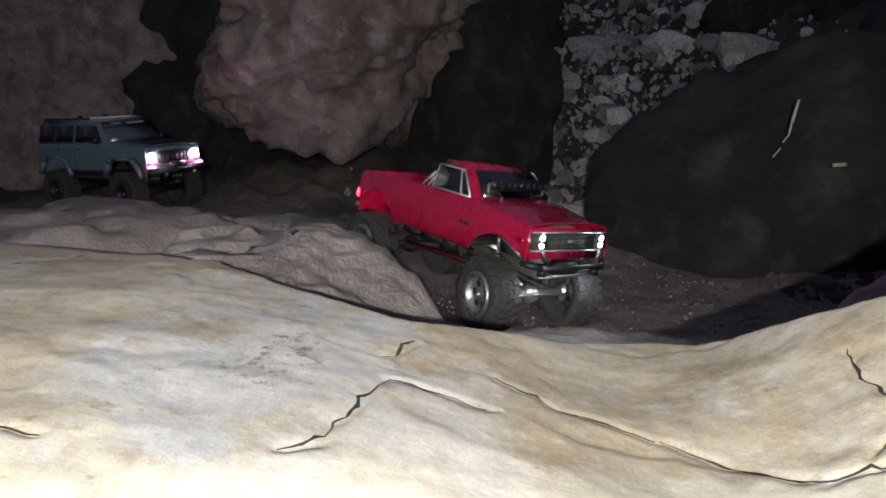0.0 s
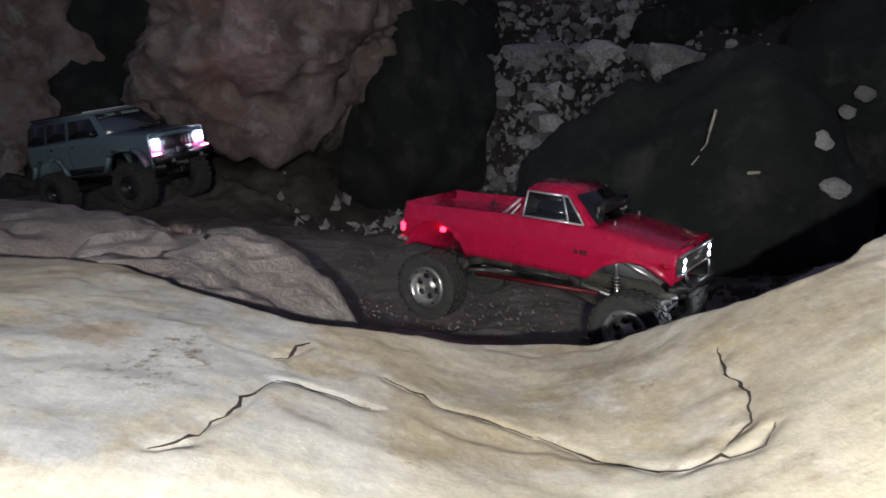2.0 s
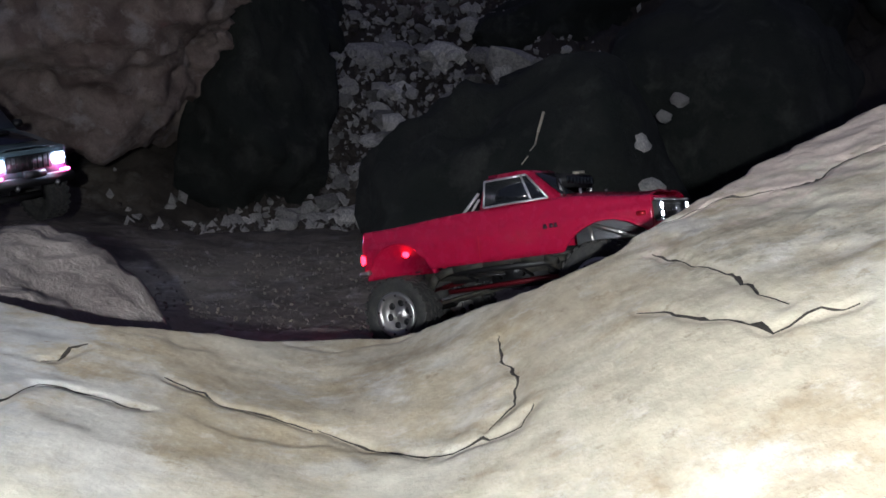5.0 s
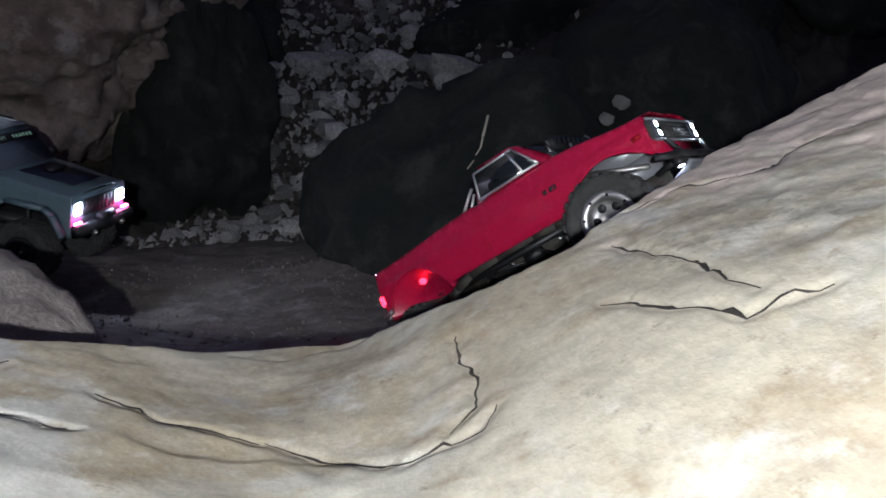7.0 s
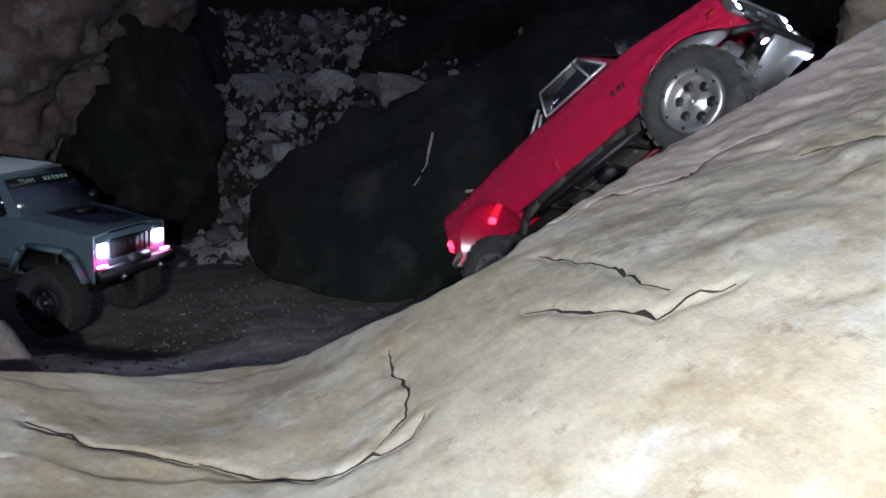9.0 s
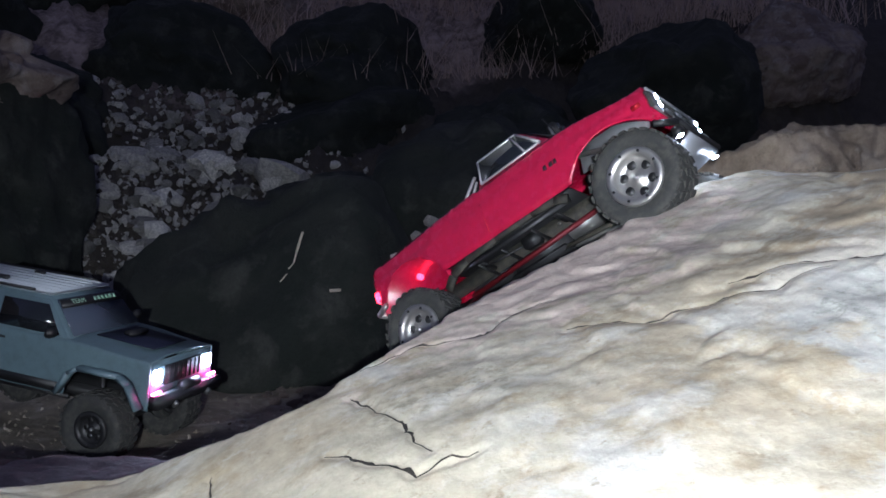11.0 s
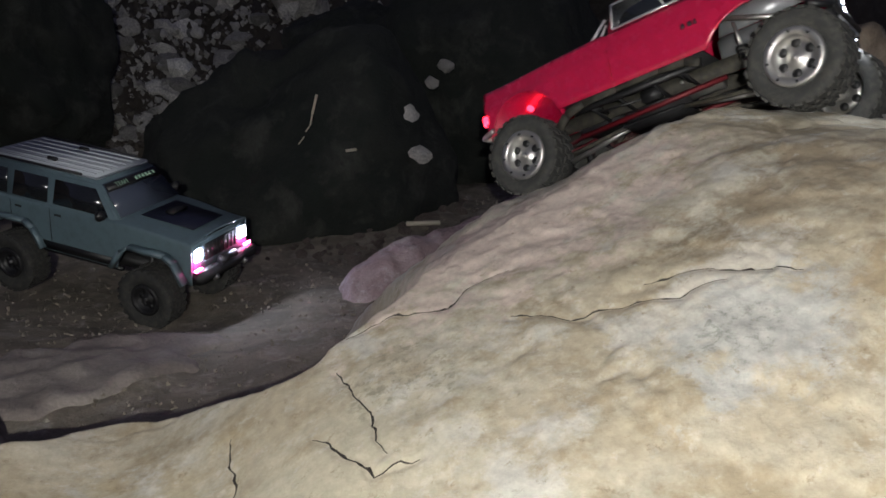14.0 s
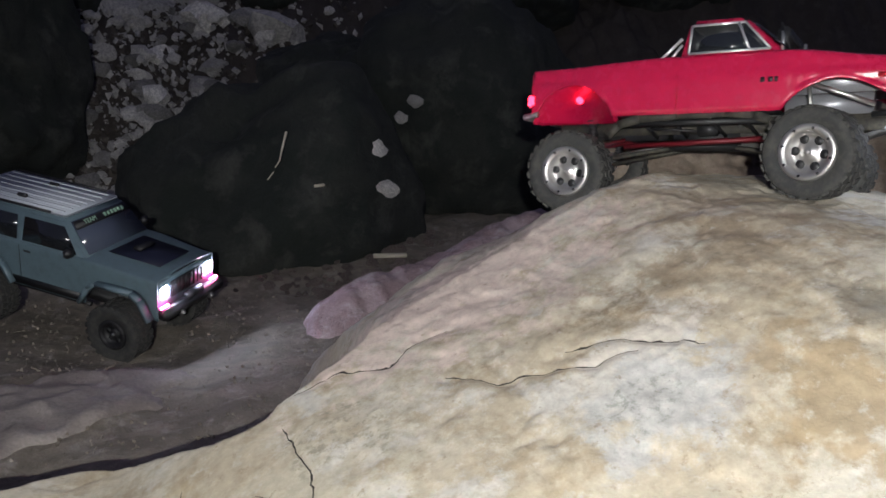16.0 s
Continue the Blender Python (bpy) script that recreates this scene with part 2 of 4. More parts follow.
def rod(p, q, r, bm=None, n=8):
    """A round bar from p to q."""
    bm = bm or bmesh.new()
    p, q = Vector(p), Vector(q)
    m = Matrix.Translation((p + q) / 2) @ (q - p).to_track_quat("Z", "Y").to_matrix().to_4x4()
    bmesh.ops.create_cone(bm, cap_ends=True, segments=n, radius1=r, radius2=r, depth=(q - p).length, matrix=m)
    return bm


def bar(p, q, w, h, out, bm=None):
    """A flat strip from p to q, w wide, h thick, its face turned to out."""
    bm = bm or bmesh.new()
    p, q, out = Vector(p), Vector(q), Vector(out).normalized()
    side = (q - p).cross(out).normalized() * w / 2
    a = [bm.verts.new(c + s + out * k) for k in (0, h) for c, s in ((p, -side), (p, side), (q, side), (q, -side))]
    for f in ((0, 1, 2, 3), (7, 6, 5, 4), (0, 4, 5, 1), (1, 5, 6, 2), (2, 6, 7, 3), (3, 7, 4, 0)):
        bm.faces.new([a[i] for i in f])
    return bm


def plate(points, out, thick, bm=None):
    """A flat plate with the given corners."""
    bm = bm or bmesh.new()
    out = Vector(out).normalized() * thick
    a = [bm.verts.new(Vector(p)) for p in points]
    b = [bm.verts.new(Vector(p) + out) for p in points]
    n = len(a)
    bm.faces.new(a)
    bm.faces.new(b[::-1])
    for i in range(n):
        bm.faces.new([a[i], b[i], b[(i + 1) % n], a[(i + 1) % n]])
    bmesh.ops.recalc_face_normals(bm, faces=bm.faces)
    return bm


def lathe(profile, n=36, bm=None):
    """Turns a profile of (radius, y) round the y axis."""
    bm = bm or bmesh.new()
    rings = []
    for r, y in profile:
        rings.append([bm.verts.new((r * math.cos(2 * math.pi * i / n), y, r * math.sin(2 * math.pi * i / n))) for i in range(n)])
    for a, b in zip(rings, rings[1:]):
        for i in range(n):
            bm.faces.new([a[i], a[(i + 1) % n], b[(i + 1) % n], b[i]])
    return bm


def loft(sections, close=True):
    bm = bmesh.new()
    rings = [[bm.verts.new(p) for p in sec] for sec in sections]
    for a, b in zip(rings, rings[1:]):
        for i in range(len(a) - 1):
            bm.faces.new([a[i], a[i + 1], b[i + 1], b[i]])
    if close:
        bm.faces.new(rings[0])
        bm.faces.new(rings[-1][::-1])
    bmesh.ops.recalc_face_normals(bm, faces=bm.faces)
    return bm


# ---- ground ----
def ground_height(x, y):
    z = -0.015 - 0.06 * smooth(1.2, 1.9, y) + 0.05 * smooth(2.1, 2.9, y)
    z = z + 0.1 * smooth(-0.1, -0.8, x) * smooth(2.0, 2.6, y)
    z = z + 0.6 * np.clip(y - 3.5, 0, 60) * smooth(-1.6, 0.0, x) * smooth(3.4, 3.9, y) + 0.12 * np.clip(y - 3.5, 0, 60) * smooth(0.0, -1.6, x) - 0.2 * np.clip(y - 9, 0, 60)
    z = z + (0.025 * fbm(x, y, 0.6, 3, 4.0) + 0.012 * fbm(x, y, 0.09, 4, 9.0)) * (1 + 6 * smooth(3.0, 4.5, y))
    z = z + 0.35 * np.clip(x - 2.0, 0, 8) * smooth(3.2, 4.6, y) + 0.06 * np.exp(-((x + 0.3) / 0.3) ** 2 - ((y - 1.8) / 0.35) ** 2)
    return z - 0.1 * smooth(0.8, 0.3, y)


gx = np.concatenate([-np.geomspace(90, 3.1, 18), np.arange(-3.0, 6.0, 0.03), np.geomspace(6.2, 90, 18)])
gy = np.concatenate([-np.geomspace(90, 1.3, 12), np.arange(-1.2, 4.5, 0.03), np.arange(4.5, 10, 0.1), np.geomspace(10.2, 90, 16)])
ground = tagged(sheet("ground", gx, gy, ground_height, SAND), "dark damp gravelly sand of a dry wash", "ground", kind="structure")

# ---- the ledge: a pale shelf of rock, dipping, then rising to a crest ----
RIDGE_X = [-1.6, -0.8, -0.3, -0.02, 0.1, 0.2, 0.29, 0.4, 0.56, 0.66, 0.8, 0.95, 1.1, 1.4, 2.0]
RIDGE_Z = [0.22, 0.235, 0.236, 0.2, 0.166, 0.155, 0.2, 0.268, 0.33, 0.362, 0.425, 0.495, 0.54, 0.53, 0.4]
EDGE_X = [-1.6, -0.6, -0.3, -0.12, -0.03, 0.05, 0.12, 0.22, 0.3, 0.34, 0.4, 0.5, 0.62, 2.0]
EDGE_Y = [1.05, 0.98, 0.86, 0.73, 0.67, 0.73, 0.77, 0.77, 0.69, 0.64, 0.63, 0.66, 0.74, 0.74]
CRACKS_BELOW = [
    [(-0.072, 0.390), (-0.057, 0.407), (-0.049, 0.453), (-0.044, 0.492), (-0.034, 0.536), (-0.019, 0.537), (0.013, 0.526), (0.032, 0.516)],
    [(-0.047, 0.585), (-0.037, 0.591), (-0.035, 0.618), (-0.027, 0.637)],
    [(0.035, 0.597), (0.056, 0.580), (0.079, 0.560), (0.102, 0.554), (0.124, 0.540), (0.144, 0.527)],
    [(0.147, 0.529), (0.173, 0.501), (0.196, 0.469), (0.220, 0.444), (0.243, 0.443), (0.266, 0.433), (0.280, 0.453)],
    [(0.294, 0.598), (0.285, 0.555), (0.285, 0.510), (0.272, 0.469), (0.251, 0.454)],
    [(-0.465, 0.781), (-0.450, 0.816), (-0.423, 0.871)],
    [(-0.204, 0.369), (-0.183, 0.368)],
]
CRACKS_ABOVE = [
    [(0.418, 0.589), (0.420, 0.566), (0.418, 0.511), (0.421, 0.467), (0.410, 0.419), (0.410, 0.392)],
    [(0.362, 0.489), (0.372, 0.471), (0.380, 0.424), (0.388, 0.402), (0.393, 0.376), (0.409, 0.372), (0.421, 0.366), (0.433, 0.361)],
    [(0.606, 0.511), (0.644, 0.443), (0.671, 0.431), (0.723, 0.385), (0.776, 0.356)],
    [(0.447, 0.645), (0.509, 0.642), (0.565, 0.596), (0.601, 0.625), (0.654, 0.612)],
    [(0.723, 0.424), (0.777, 0.389), (0.835, 0.313)],
]
CRACKS = CRACKS_BELOW + CRACKS_ABOVE


def soft_interp(x, px, py):
    return sum(np.interp(x + d, px, py) for d in (-0.05, -0.025, 0.0, 0.025, 0.05)) / 5


def crack_depth(x, y):
    """How far the cracks cut into the ledge, and the small step beside each."""
    wx, wy = x + 0.006 * fbm(x, y, 0.03, 3, 7.0), y + 0.006 * fbm(x, y, 0.03, 3, 8.0)
    cut = np.zeros(x.shape)
    for line in CRACKS:
        best = np.full(x.shape, 9.0)
        for (ax, ay), (bx, by) in zip(line, line[1:]):
            dx, dy = bx - ax, by - ay
            t = np.clip(((wx - ax) * dx + (wy - ay) * dy) / (dx * dx + dy * dy), 0, 1)
            best = np.minimum(best, np.hypot(wx - ax - t * dx, wy - ay - t * dy))
        cut = np.maximum(cut, np.exp(-(best / 0.0042) ** 2))
    return cut


def ledge_base(x, y):
    z = soft_interp(x, RIDGE_X, RIDGE_Z)
    z = z - 0.25 * np.clip(0.4 - y, 0, 2) ** 1.4
    z = z + 0.034 * np.exp(-((x - 0.8) / 0.12) ** 2 - ((y - 0.96) / 0.1) ** 2) + 0.012 * np.exp(-((x - 1.0) / 0.12) ** 2 - ((y - 0.76) / 0.1) ** 2)
    ragged = fbm(x, y, 0.1, 6, 2.0)
    outline = 0.12 * fbm(x, y, 0.5, 3, 14.0)
    z = z - 0.8 * smooth(-0.95, -1.45, x + outline) - 0.8 * smooth(1.6, 2.05, x + outline) - 0.5 * smooth(-0.5, -0.85, y + outline)
    edge = soft_interp(x, EDGE_X, EDGE_Y) + 0.017 * ragged
    past = np.clip(y - edge, 0, 9)
    ramp = smooth(0.47, 0.64, x)
    cliff = -0.42 * smooth(0.0, 0.06, past)
    slope = -0.42 * past - 0.3 * past ** 2 - 0.5 * smooth(0.0, 0.15, y - 1.16 + 0.05 * ragged)
    return z + (1 - ramp) * cliff + ramp * slope


def ledge_height(x, y):
    z = ledge_base(x, y)
    z = z + 0.006 * fbm(x, y, 0.22, 3, 1.0) + (0.0016 + 0.001 * smooth(0.3, 0.6, x)) * fbm(x, y, 0.05, 5, 5.0)
    rise = smooth(0.4, 0.7, x)
    z = z + 0.009 * rise * np.clip(fbm(x, y, 0.15, 3, 11.0), 0, 1) - 0.003 * rise * np.abs(fbm(x, y, 0.07, 4, 19.0))
    z = z + 0.0012 * smooth(0.25, 0.6, x) * fbm(x, y, 0.028, 4, 41.0)
    # worn beds: shallow steps that follow the bedding
    bed = (z + 0.03 * fbm(x, y, 0.16, 4, 31.0) - 0.12 * y) / 0.034
    step = bed - np.floor(bed)
    z = z + (0.0015 + 0.0025 * rise) * (smooth(0.0, 0.14, step) - step)
    return z - 0.003 * crack_depth(x, y)


lx = np.concatenate([np.arange(-1.5, -0.5, 0.02), np.arange(-0.5, 1.25, 0.0036), np.arange(1.25, 2.1, 0.02)])
ly = np.concatenate([np.arange(-0.9, 0.1, 0.03), np.arange(0.1, 0.85, 0.0036), np.arange(0.85, 1.45, 0.012)])
ledge = tagged(sheet("rock_ledge", lx, ly, ledge_height, LIMESTONE), "broad pale tan limestone ledge with dark cracks", "rock")


def crack_soil(line, seed):
    """Dark soil that fills a crack: a thin uneven ribbon, narrowing to its ends."""
    r = random.Random(seed)
    pts = []
    for p, q in zip(line, line[1:]):
        n = max(2, int(math.hypot(q[0] - p[0], q[1] - p[1]) / 0.006))
        pts += [(p[0] + (q[0] - p[0]) * i / n, p[1] + (q[1] - p[1]) * i / n) for i in range(n)]
    pts = np.array(pts + [line[-1]])
    pts += np.array([[0.004 * noise.noise((i * 0.43, seed, 0)), 0.004 * noise.noise((i * 0.43, 0, seed))] for i in range(len(pts))])
    way = np.gradient(pts, axis=0)
    way /= np.linalg.norm(way, axis=1)[:, None] + 1e-9
    u = np.linspace(0, 1, len(pts))
    wide = (0.0004 + 0.0008 * np.sin(np.pi * u) ** 0.6) * np.array([r.uniform(0.55, 1.35) for _ in u])
    side = np.stack([-way[:, 1], way[:, 0]], -1) * wide[:, None]
    bm = bmesh.new()
    rows = []
    for off, up in ((-1, 0.0), (0, 0.0006), (1, 0.0)):
        at = pts + off * side
        z = ledge_height(at[:, :1], at[:, 1:])[:, 0] + 0.0012 + up
        rows.append([bm.verts.new((PLAN * x, PLAN * y, PLAN * h)) for (x, y), h in zip(at, z)])
    for a, b in zip(rows, rows[1:]):
        for i in range(len(a) - 1):
            bm.faces.new([a[i], b[i], b[i + 1], a[i + 1]])
    bmesh.ops.recalc_face_normals(bm, faces=bm.faces)
    return part("crack", bm, SOIL, ledge, "thin dark crack filled with soil")


for i, line in enumerate(CRACKS):
    crack_soil(line, 200 + i)


def slab_height(x, y):
    r = ((x + 0.2 + 0.25 * (y - 1.0)) / 0.3) ** 2 + ((y - 1.02) / 0.26) ** 2
    z = 0.205 + 0.12 * (y - 0.9) - 0.5 * smooth(0.35, 1.35, r) - 0.4 * smooth(0.07, 0.02, y - soft_interp(x, EDGE_X, EDGE_Y)) - 0.16 * smooth(-0.25, 0.12, x)
    z = z + 0.025 * fbm(x, y, 0.22, 4, 3.0) + 0.012 * fbm(x, y, 0.07, 4, 6.0)
    return np.round(z / 0.016) * 0.016 * 0.6 + z * 0.4


tagged(sheet("rock_slab", np.arange(-1.0, 0.3, 0.011), np.arange(0.7, 1.5, 0.011), slab_height, GREYSTONE),
       "low grey layered rock slab beside the wash", "rock")


def shelf_height(x, y):
    r = ((x + 0.95) / 0.58) ** 2 + ((y - 1.75) / 0.52) ** 2
    z = 0.185 - 0.5 * smooth(0.4, 1.2, r) + 0.045 * fbm(x, y, 0.3, 4, 13.0) + 0.008 * fbm(x, y, 0.05, 4, 16.0)
    return np.round(z / 0.03) * 0.03 * 0.4 + z * 0.6


tagged(sheet("rock_slab", np.arange(-1.8, 0.1, 0.016), np.arange(1.15, 2.4, 0.016), shelf_height, GREYSTONE),
       "dark grey stepped rock shelf behind the ledge", "rock")


def pink_height(x, y):
    along = x - 0.78
    v = y - 1.80 - 0.2 * along
    z = -0.02 + 0.28 * along - 0.2 * smooth(0.0, 0.22, np.abs(v) * np.where(v < 0, 0.55, 1.2)) - 0.25 * smooth(0.04, -0.1, along + 0.3 * np.abs(v))
    return z + 0.045 * fbm(x, y, 0.3, 6, 23.0) + 0.008 * fbm(x, y, 0.04, 4, 27.0) - 0.5 * smooth(0.85, 1.05, along)


tagged(sheet("rock_shelf", np.arange(0.5, 1.95, 0.011), np.arange(1.35, 2.35, 0.011), pink_height, PINKLITSTONE),
       "long low purplish rock at the foot of the ledge, pink lamplight painted in", "rock")


def flat_height(x, y):
    r = ((x - 0.1) / 0.33) ** 2 + ((y - 1.42 - 0.3 * (x - 0.1)) / 0.2) ** 2
    return ground_height(x, y) + 0.014 - 0.06 * smooth(0.6, 1.25, r + 0.35 * fbm(x, y, 0.12, 4, 35.0)) + 0.006 * fbm(x, y, 0.06, 4, 37.0)


tagged(sheet("flat_rock", np.arange(-0.35, 0.55, 0.011), np.arange(1.1, 1.8, 0.011), flat_height, GREYSTONE),
       "flat grey rock sunk in the sand beside the ledge", "rock")


# ---- boulders ----
def stone_mesh(name, size, seed, mat, rough=0.25, detail=5, cuts=0, crag=0.0):
    bm = bmesh.new()
    bmesh.ops.create_icosphere(bm, subdivisions=detail, radius=1)
    rng = random.Random(seed)
    planes = []
    for _ in range(cuts):
        d = Vector((rng.gauss(0, 1), rng.gauss(0, 1), rng.gauss(0, 1))).normalized()
        planes.append((d, rng.uniform(0.55, 0.85)))
    off = Vector((seed * 1.7, seed * 2.3, seed * 0.9))
    for v in bm.verts:
        p = v.co.normalized()
        r = 1.0
        for d, k in planes:
            c = p.dot(d)
            if c > k:
                r = min(r, k / c)
        r += rough * noise.fractal(p * 1.1 + off, 1.0, 2.0, 3) + 0.3 * rough * noise.fractal(p * 4 + off, 1.0, 2.0, 4)
        if crag:
            r += crag * (0.5 - abs(noise.fractal(p * 2.6 + off * 1.3, 0.8, 2.1, 6))) - 0.35 * crag * max(0, noise.fractal(p * 9 + off, 0.7, 2.0, 4))
        v.co = Vector((p.x * size[0], p.y * size[1], p.z * size[2])) * r
    for f in bm.faces:
        f.smooth = detail > 3
    me = bpy.data.meshes.new(name)
    bm.to_mesh(me)
    bm.free()
    me.materials.append(mat)
    return me


def boulder(at, size, seed, mat, label, rough=0.22, turn=(0, 0, 0), cuts=7, crag=0.06):
    ob = new("boulder", stone_mesh("boulder", [PLAN * c for c in size], seed, mat, rough, 6 if mat in (BROWNSTONE, TANSTONE) else 5, cuts, crag))
    ob.matrix_world = pose(*[PLAN * c for c in at], *turn)
    return tagged(ob, label, "boulder")


boulder((-0.62, 3.75, 0.95), (0.82, 0.7, 0.62), 1.3, BROWNSTONE, "large brown boulder with a pitted overhanging face", 0.25, crag=0.16)
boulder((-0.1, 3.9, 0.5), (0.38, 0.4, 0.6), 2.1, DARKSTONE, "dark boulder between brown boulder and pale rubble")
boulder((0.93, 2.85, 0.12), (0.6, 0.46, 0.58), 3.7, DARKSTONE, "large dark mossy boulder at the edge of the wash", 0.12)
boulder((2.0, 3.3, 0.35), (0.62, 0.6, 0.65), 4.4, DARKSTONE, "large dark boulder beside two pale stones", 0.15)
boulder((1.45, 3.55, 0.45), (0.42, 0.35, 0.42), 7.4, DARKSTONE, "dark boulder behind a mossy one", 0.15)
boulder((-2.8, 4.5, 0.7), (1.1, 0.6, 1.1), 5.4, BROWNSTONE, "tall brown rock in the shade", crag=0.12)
# near-black boulder put in for the shaded gap between the brown rocks
boulder((-1.45, 4.6, 0.6), (0.6, 0.6, 0.9), 8.4, DARKSTONE, "near-black boulder filling the dark gap between two brown rocks")
boulder((1.47, 1.0, 0.49), (0.36, 0.3, 0.23), 6.4, TANSTONE, "rugged tan boulder at the top of the ledge", 0.24, crag=0.09, cuts=10)
boulder((2.1, 0.95, 0.42), (0.45, 0.35, 0.28), 9.1, TANSTONE, "tan boulder resting past the crest", 0.25)

def floor_at(x, y):
    return float(ground_height(np.array([[x]]), np.array([[y]]))[0, 0])


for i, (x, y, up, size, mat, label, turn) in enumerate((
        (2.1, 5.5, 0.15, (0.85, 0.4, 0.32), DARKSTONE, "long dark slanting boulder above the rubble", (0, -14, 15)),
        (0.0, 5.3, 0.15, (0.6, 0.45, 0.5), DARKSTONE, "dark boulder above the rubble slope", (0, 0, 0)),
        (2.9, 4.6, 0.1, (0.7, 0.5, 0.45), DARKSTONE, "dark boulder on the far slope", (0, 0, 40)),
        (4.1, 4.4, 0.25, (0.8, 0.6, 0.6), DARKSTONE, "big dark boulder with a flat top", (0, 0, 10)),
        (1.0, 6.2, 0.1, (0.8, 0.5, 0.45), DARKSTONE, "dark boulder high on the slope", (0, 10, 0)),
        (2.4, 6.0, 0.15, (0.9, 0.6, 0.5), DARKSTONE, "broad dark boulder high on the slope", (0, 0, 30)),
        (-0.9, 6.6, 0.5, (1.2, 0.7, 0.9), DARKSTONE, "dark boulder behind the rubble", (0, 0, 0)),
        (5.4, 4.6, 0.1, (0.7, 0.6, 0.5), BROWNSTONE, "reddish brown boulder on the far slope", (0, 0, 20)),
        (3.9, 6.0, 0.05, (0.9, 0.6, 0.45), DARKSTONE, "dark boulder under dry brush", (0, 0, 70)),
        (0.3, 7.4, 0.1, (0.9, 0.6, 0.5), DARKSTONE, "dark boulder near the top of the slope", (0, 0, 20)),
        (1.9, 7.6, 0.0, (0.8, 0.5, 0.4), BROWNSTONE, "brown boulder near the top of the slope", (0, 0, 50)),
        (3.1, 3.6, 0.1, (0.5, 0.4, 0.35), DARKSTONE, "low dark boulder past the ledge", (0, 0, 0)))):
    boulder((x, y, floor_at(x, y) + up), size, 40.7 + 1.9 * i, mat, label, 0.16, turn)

# ---- pale rubble between the boulders ----
PEBBLES = [stone_mesh("rubble_stone", (PLAN, PLAN * 0.8, PLAN * 0.66), 30 + i, PALESTONE, 0.3, 2, 8) for i in range(7)]
BROWN_PEBBLES = [stone_mesh("brown_stone", (PLAN, PLAN * 0.8, PLAN * 0.66), 50 + i, BROWNSTONE, 0.3, 2, 8) for i in range(3)]
rng = random.Random(5)


def rubble(x, y, r, label="pale angular rubble stone on the slope", kind="rubble_stone"):
    z = float(ground_height(np.array([[x]]), np.array([[y]]))[0, 0])
    ob = new(kind, rng.choice(PEBBLES))
    ob.matrix_world = pose(PLAN * x, PLAN * y, PLAN * (z + 0.25 * r), rng.uniform(-30, 30), rng.uniform(-30, 30), rng.uniform(0, 360)) @ Matrix.Scale(r, 4)
    return tagged(ob, label, "stone", "rubble on the slope")


for _ in range(290):
    y = 3.3 + 2.6 * rng.random() ** 0.8
    mid, wide = 0.27 + 0.36 * (y - 3.4), 0.15 + 0.15 * (y - 3.3)
    rubble(mid + rng.gauss(0, wide), y, 0.03 + 0.075 * rng.random() ** 2.2)
for x, y, r in ((1.37, 4.62, 0.21), (1.2, 4.7, 0.09), (1.0, 4.75, 0.15), (0.76, 5.1, 0.17), (0.72, 4.6, 0.13), (2.2, 4.1, 0.13), (0.55, 5.0, 0.16), (0.35, 3.35, 0.08), (0.22, 3.3, 0.06), (0.1, 3.2, 0.05), (1.3, 4.1, 0.08)):
    rubble(x, y, r, "larger pale rubble stone among the boulders")
for x, y, z, r in ((1.24, 2.5, 0.35, 0.055), (1.262, 2.43, 0.21, 0.05), (1.72, 3.0, 0.61, 0.05), (1.5, 2.75, 0.5, 0.045), (1.42, 2.7, 0.44, 0.035)):
    ob = new("pale_stone", rng.choice(PEBBLES))
    ob.matrix_world = pose(PLAN * x, PLAN * y, PLAN * z, rng.uniform(-30, 30), 20, rng.uniform(0, 360)) @ Matrix.Scale(r, 4)
    tagged(ob, "small pale stone wedged beside the dark boulder", "stone")

for _ in range(46):
    x, y = rng.gauss(1.25, 0.16), rng.gauss(2.42, 0.12)
    ob = rubble(x, y, rng.uniform(0.012, 0.035), "small brown stone at the foot of the dark boulder", "brown_stone")
    ob["group"] = "stones at the boulder's foot"
    ob.data = BROWN_PEBBLES[rng.randrange(3)]

for _ in range(60):
    ob = rubble(rng.gauss(0.92, 0.12), rng.gauss(2.27, 0.07), rng.uniform(0.008, 0.024), "small brown stone at the foot of the dark boulder", "brown_stone")
    ob["group"] = "stones at the boulder's foot"
    ob.data = BROWN_PEBBLES[rng.randrange(3)]

# gravel too small to count
def gravel(count, place, mat, label):
    spots = [place() for _ in range(count)]
    level = ground_height(np.array([[p[0]] for p in spots]), np.array([[p[1]] for p in spots]))[:, 0]
    verts, faces = [], []
    for (x, y, r), z in zip(spots, level):
        q = Euler((rng.uniform(0, 6), rng.uniform(0, 6), rng.uniform(0, 6))).to_matrix()
        i = len(verts)
        for c in ((1, 0, 0), (-1, 0, 0), (0, 0.8, 0), (0, -0.8, 0), (0, 0, 0.7), (0, 0, -0.7)):
            verts.append(PLAN * (Vector((x, y, z + 0.2 * r)) + q @ Vector(c) * r * rng.uniform(0.7, 1.3)))
        faces += [tuple(i + j for j in f) for f in ((0, 2, 4), (2, 1, 4), (1, 3, 4), (3, 0, 4), (2, 0, 5), (1, 2, 5), (3, 1, 5), (0, 3, 5))]
    me = bpy.data.meshes.new("gravel")
    me.from_pydata(verts, [], faces)
    me.materials.append(mat)
    return tagged(new("gravel", me), label, "gravel", kind="stuff")


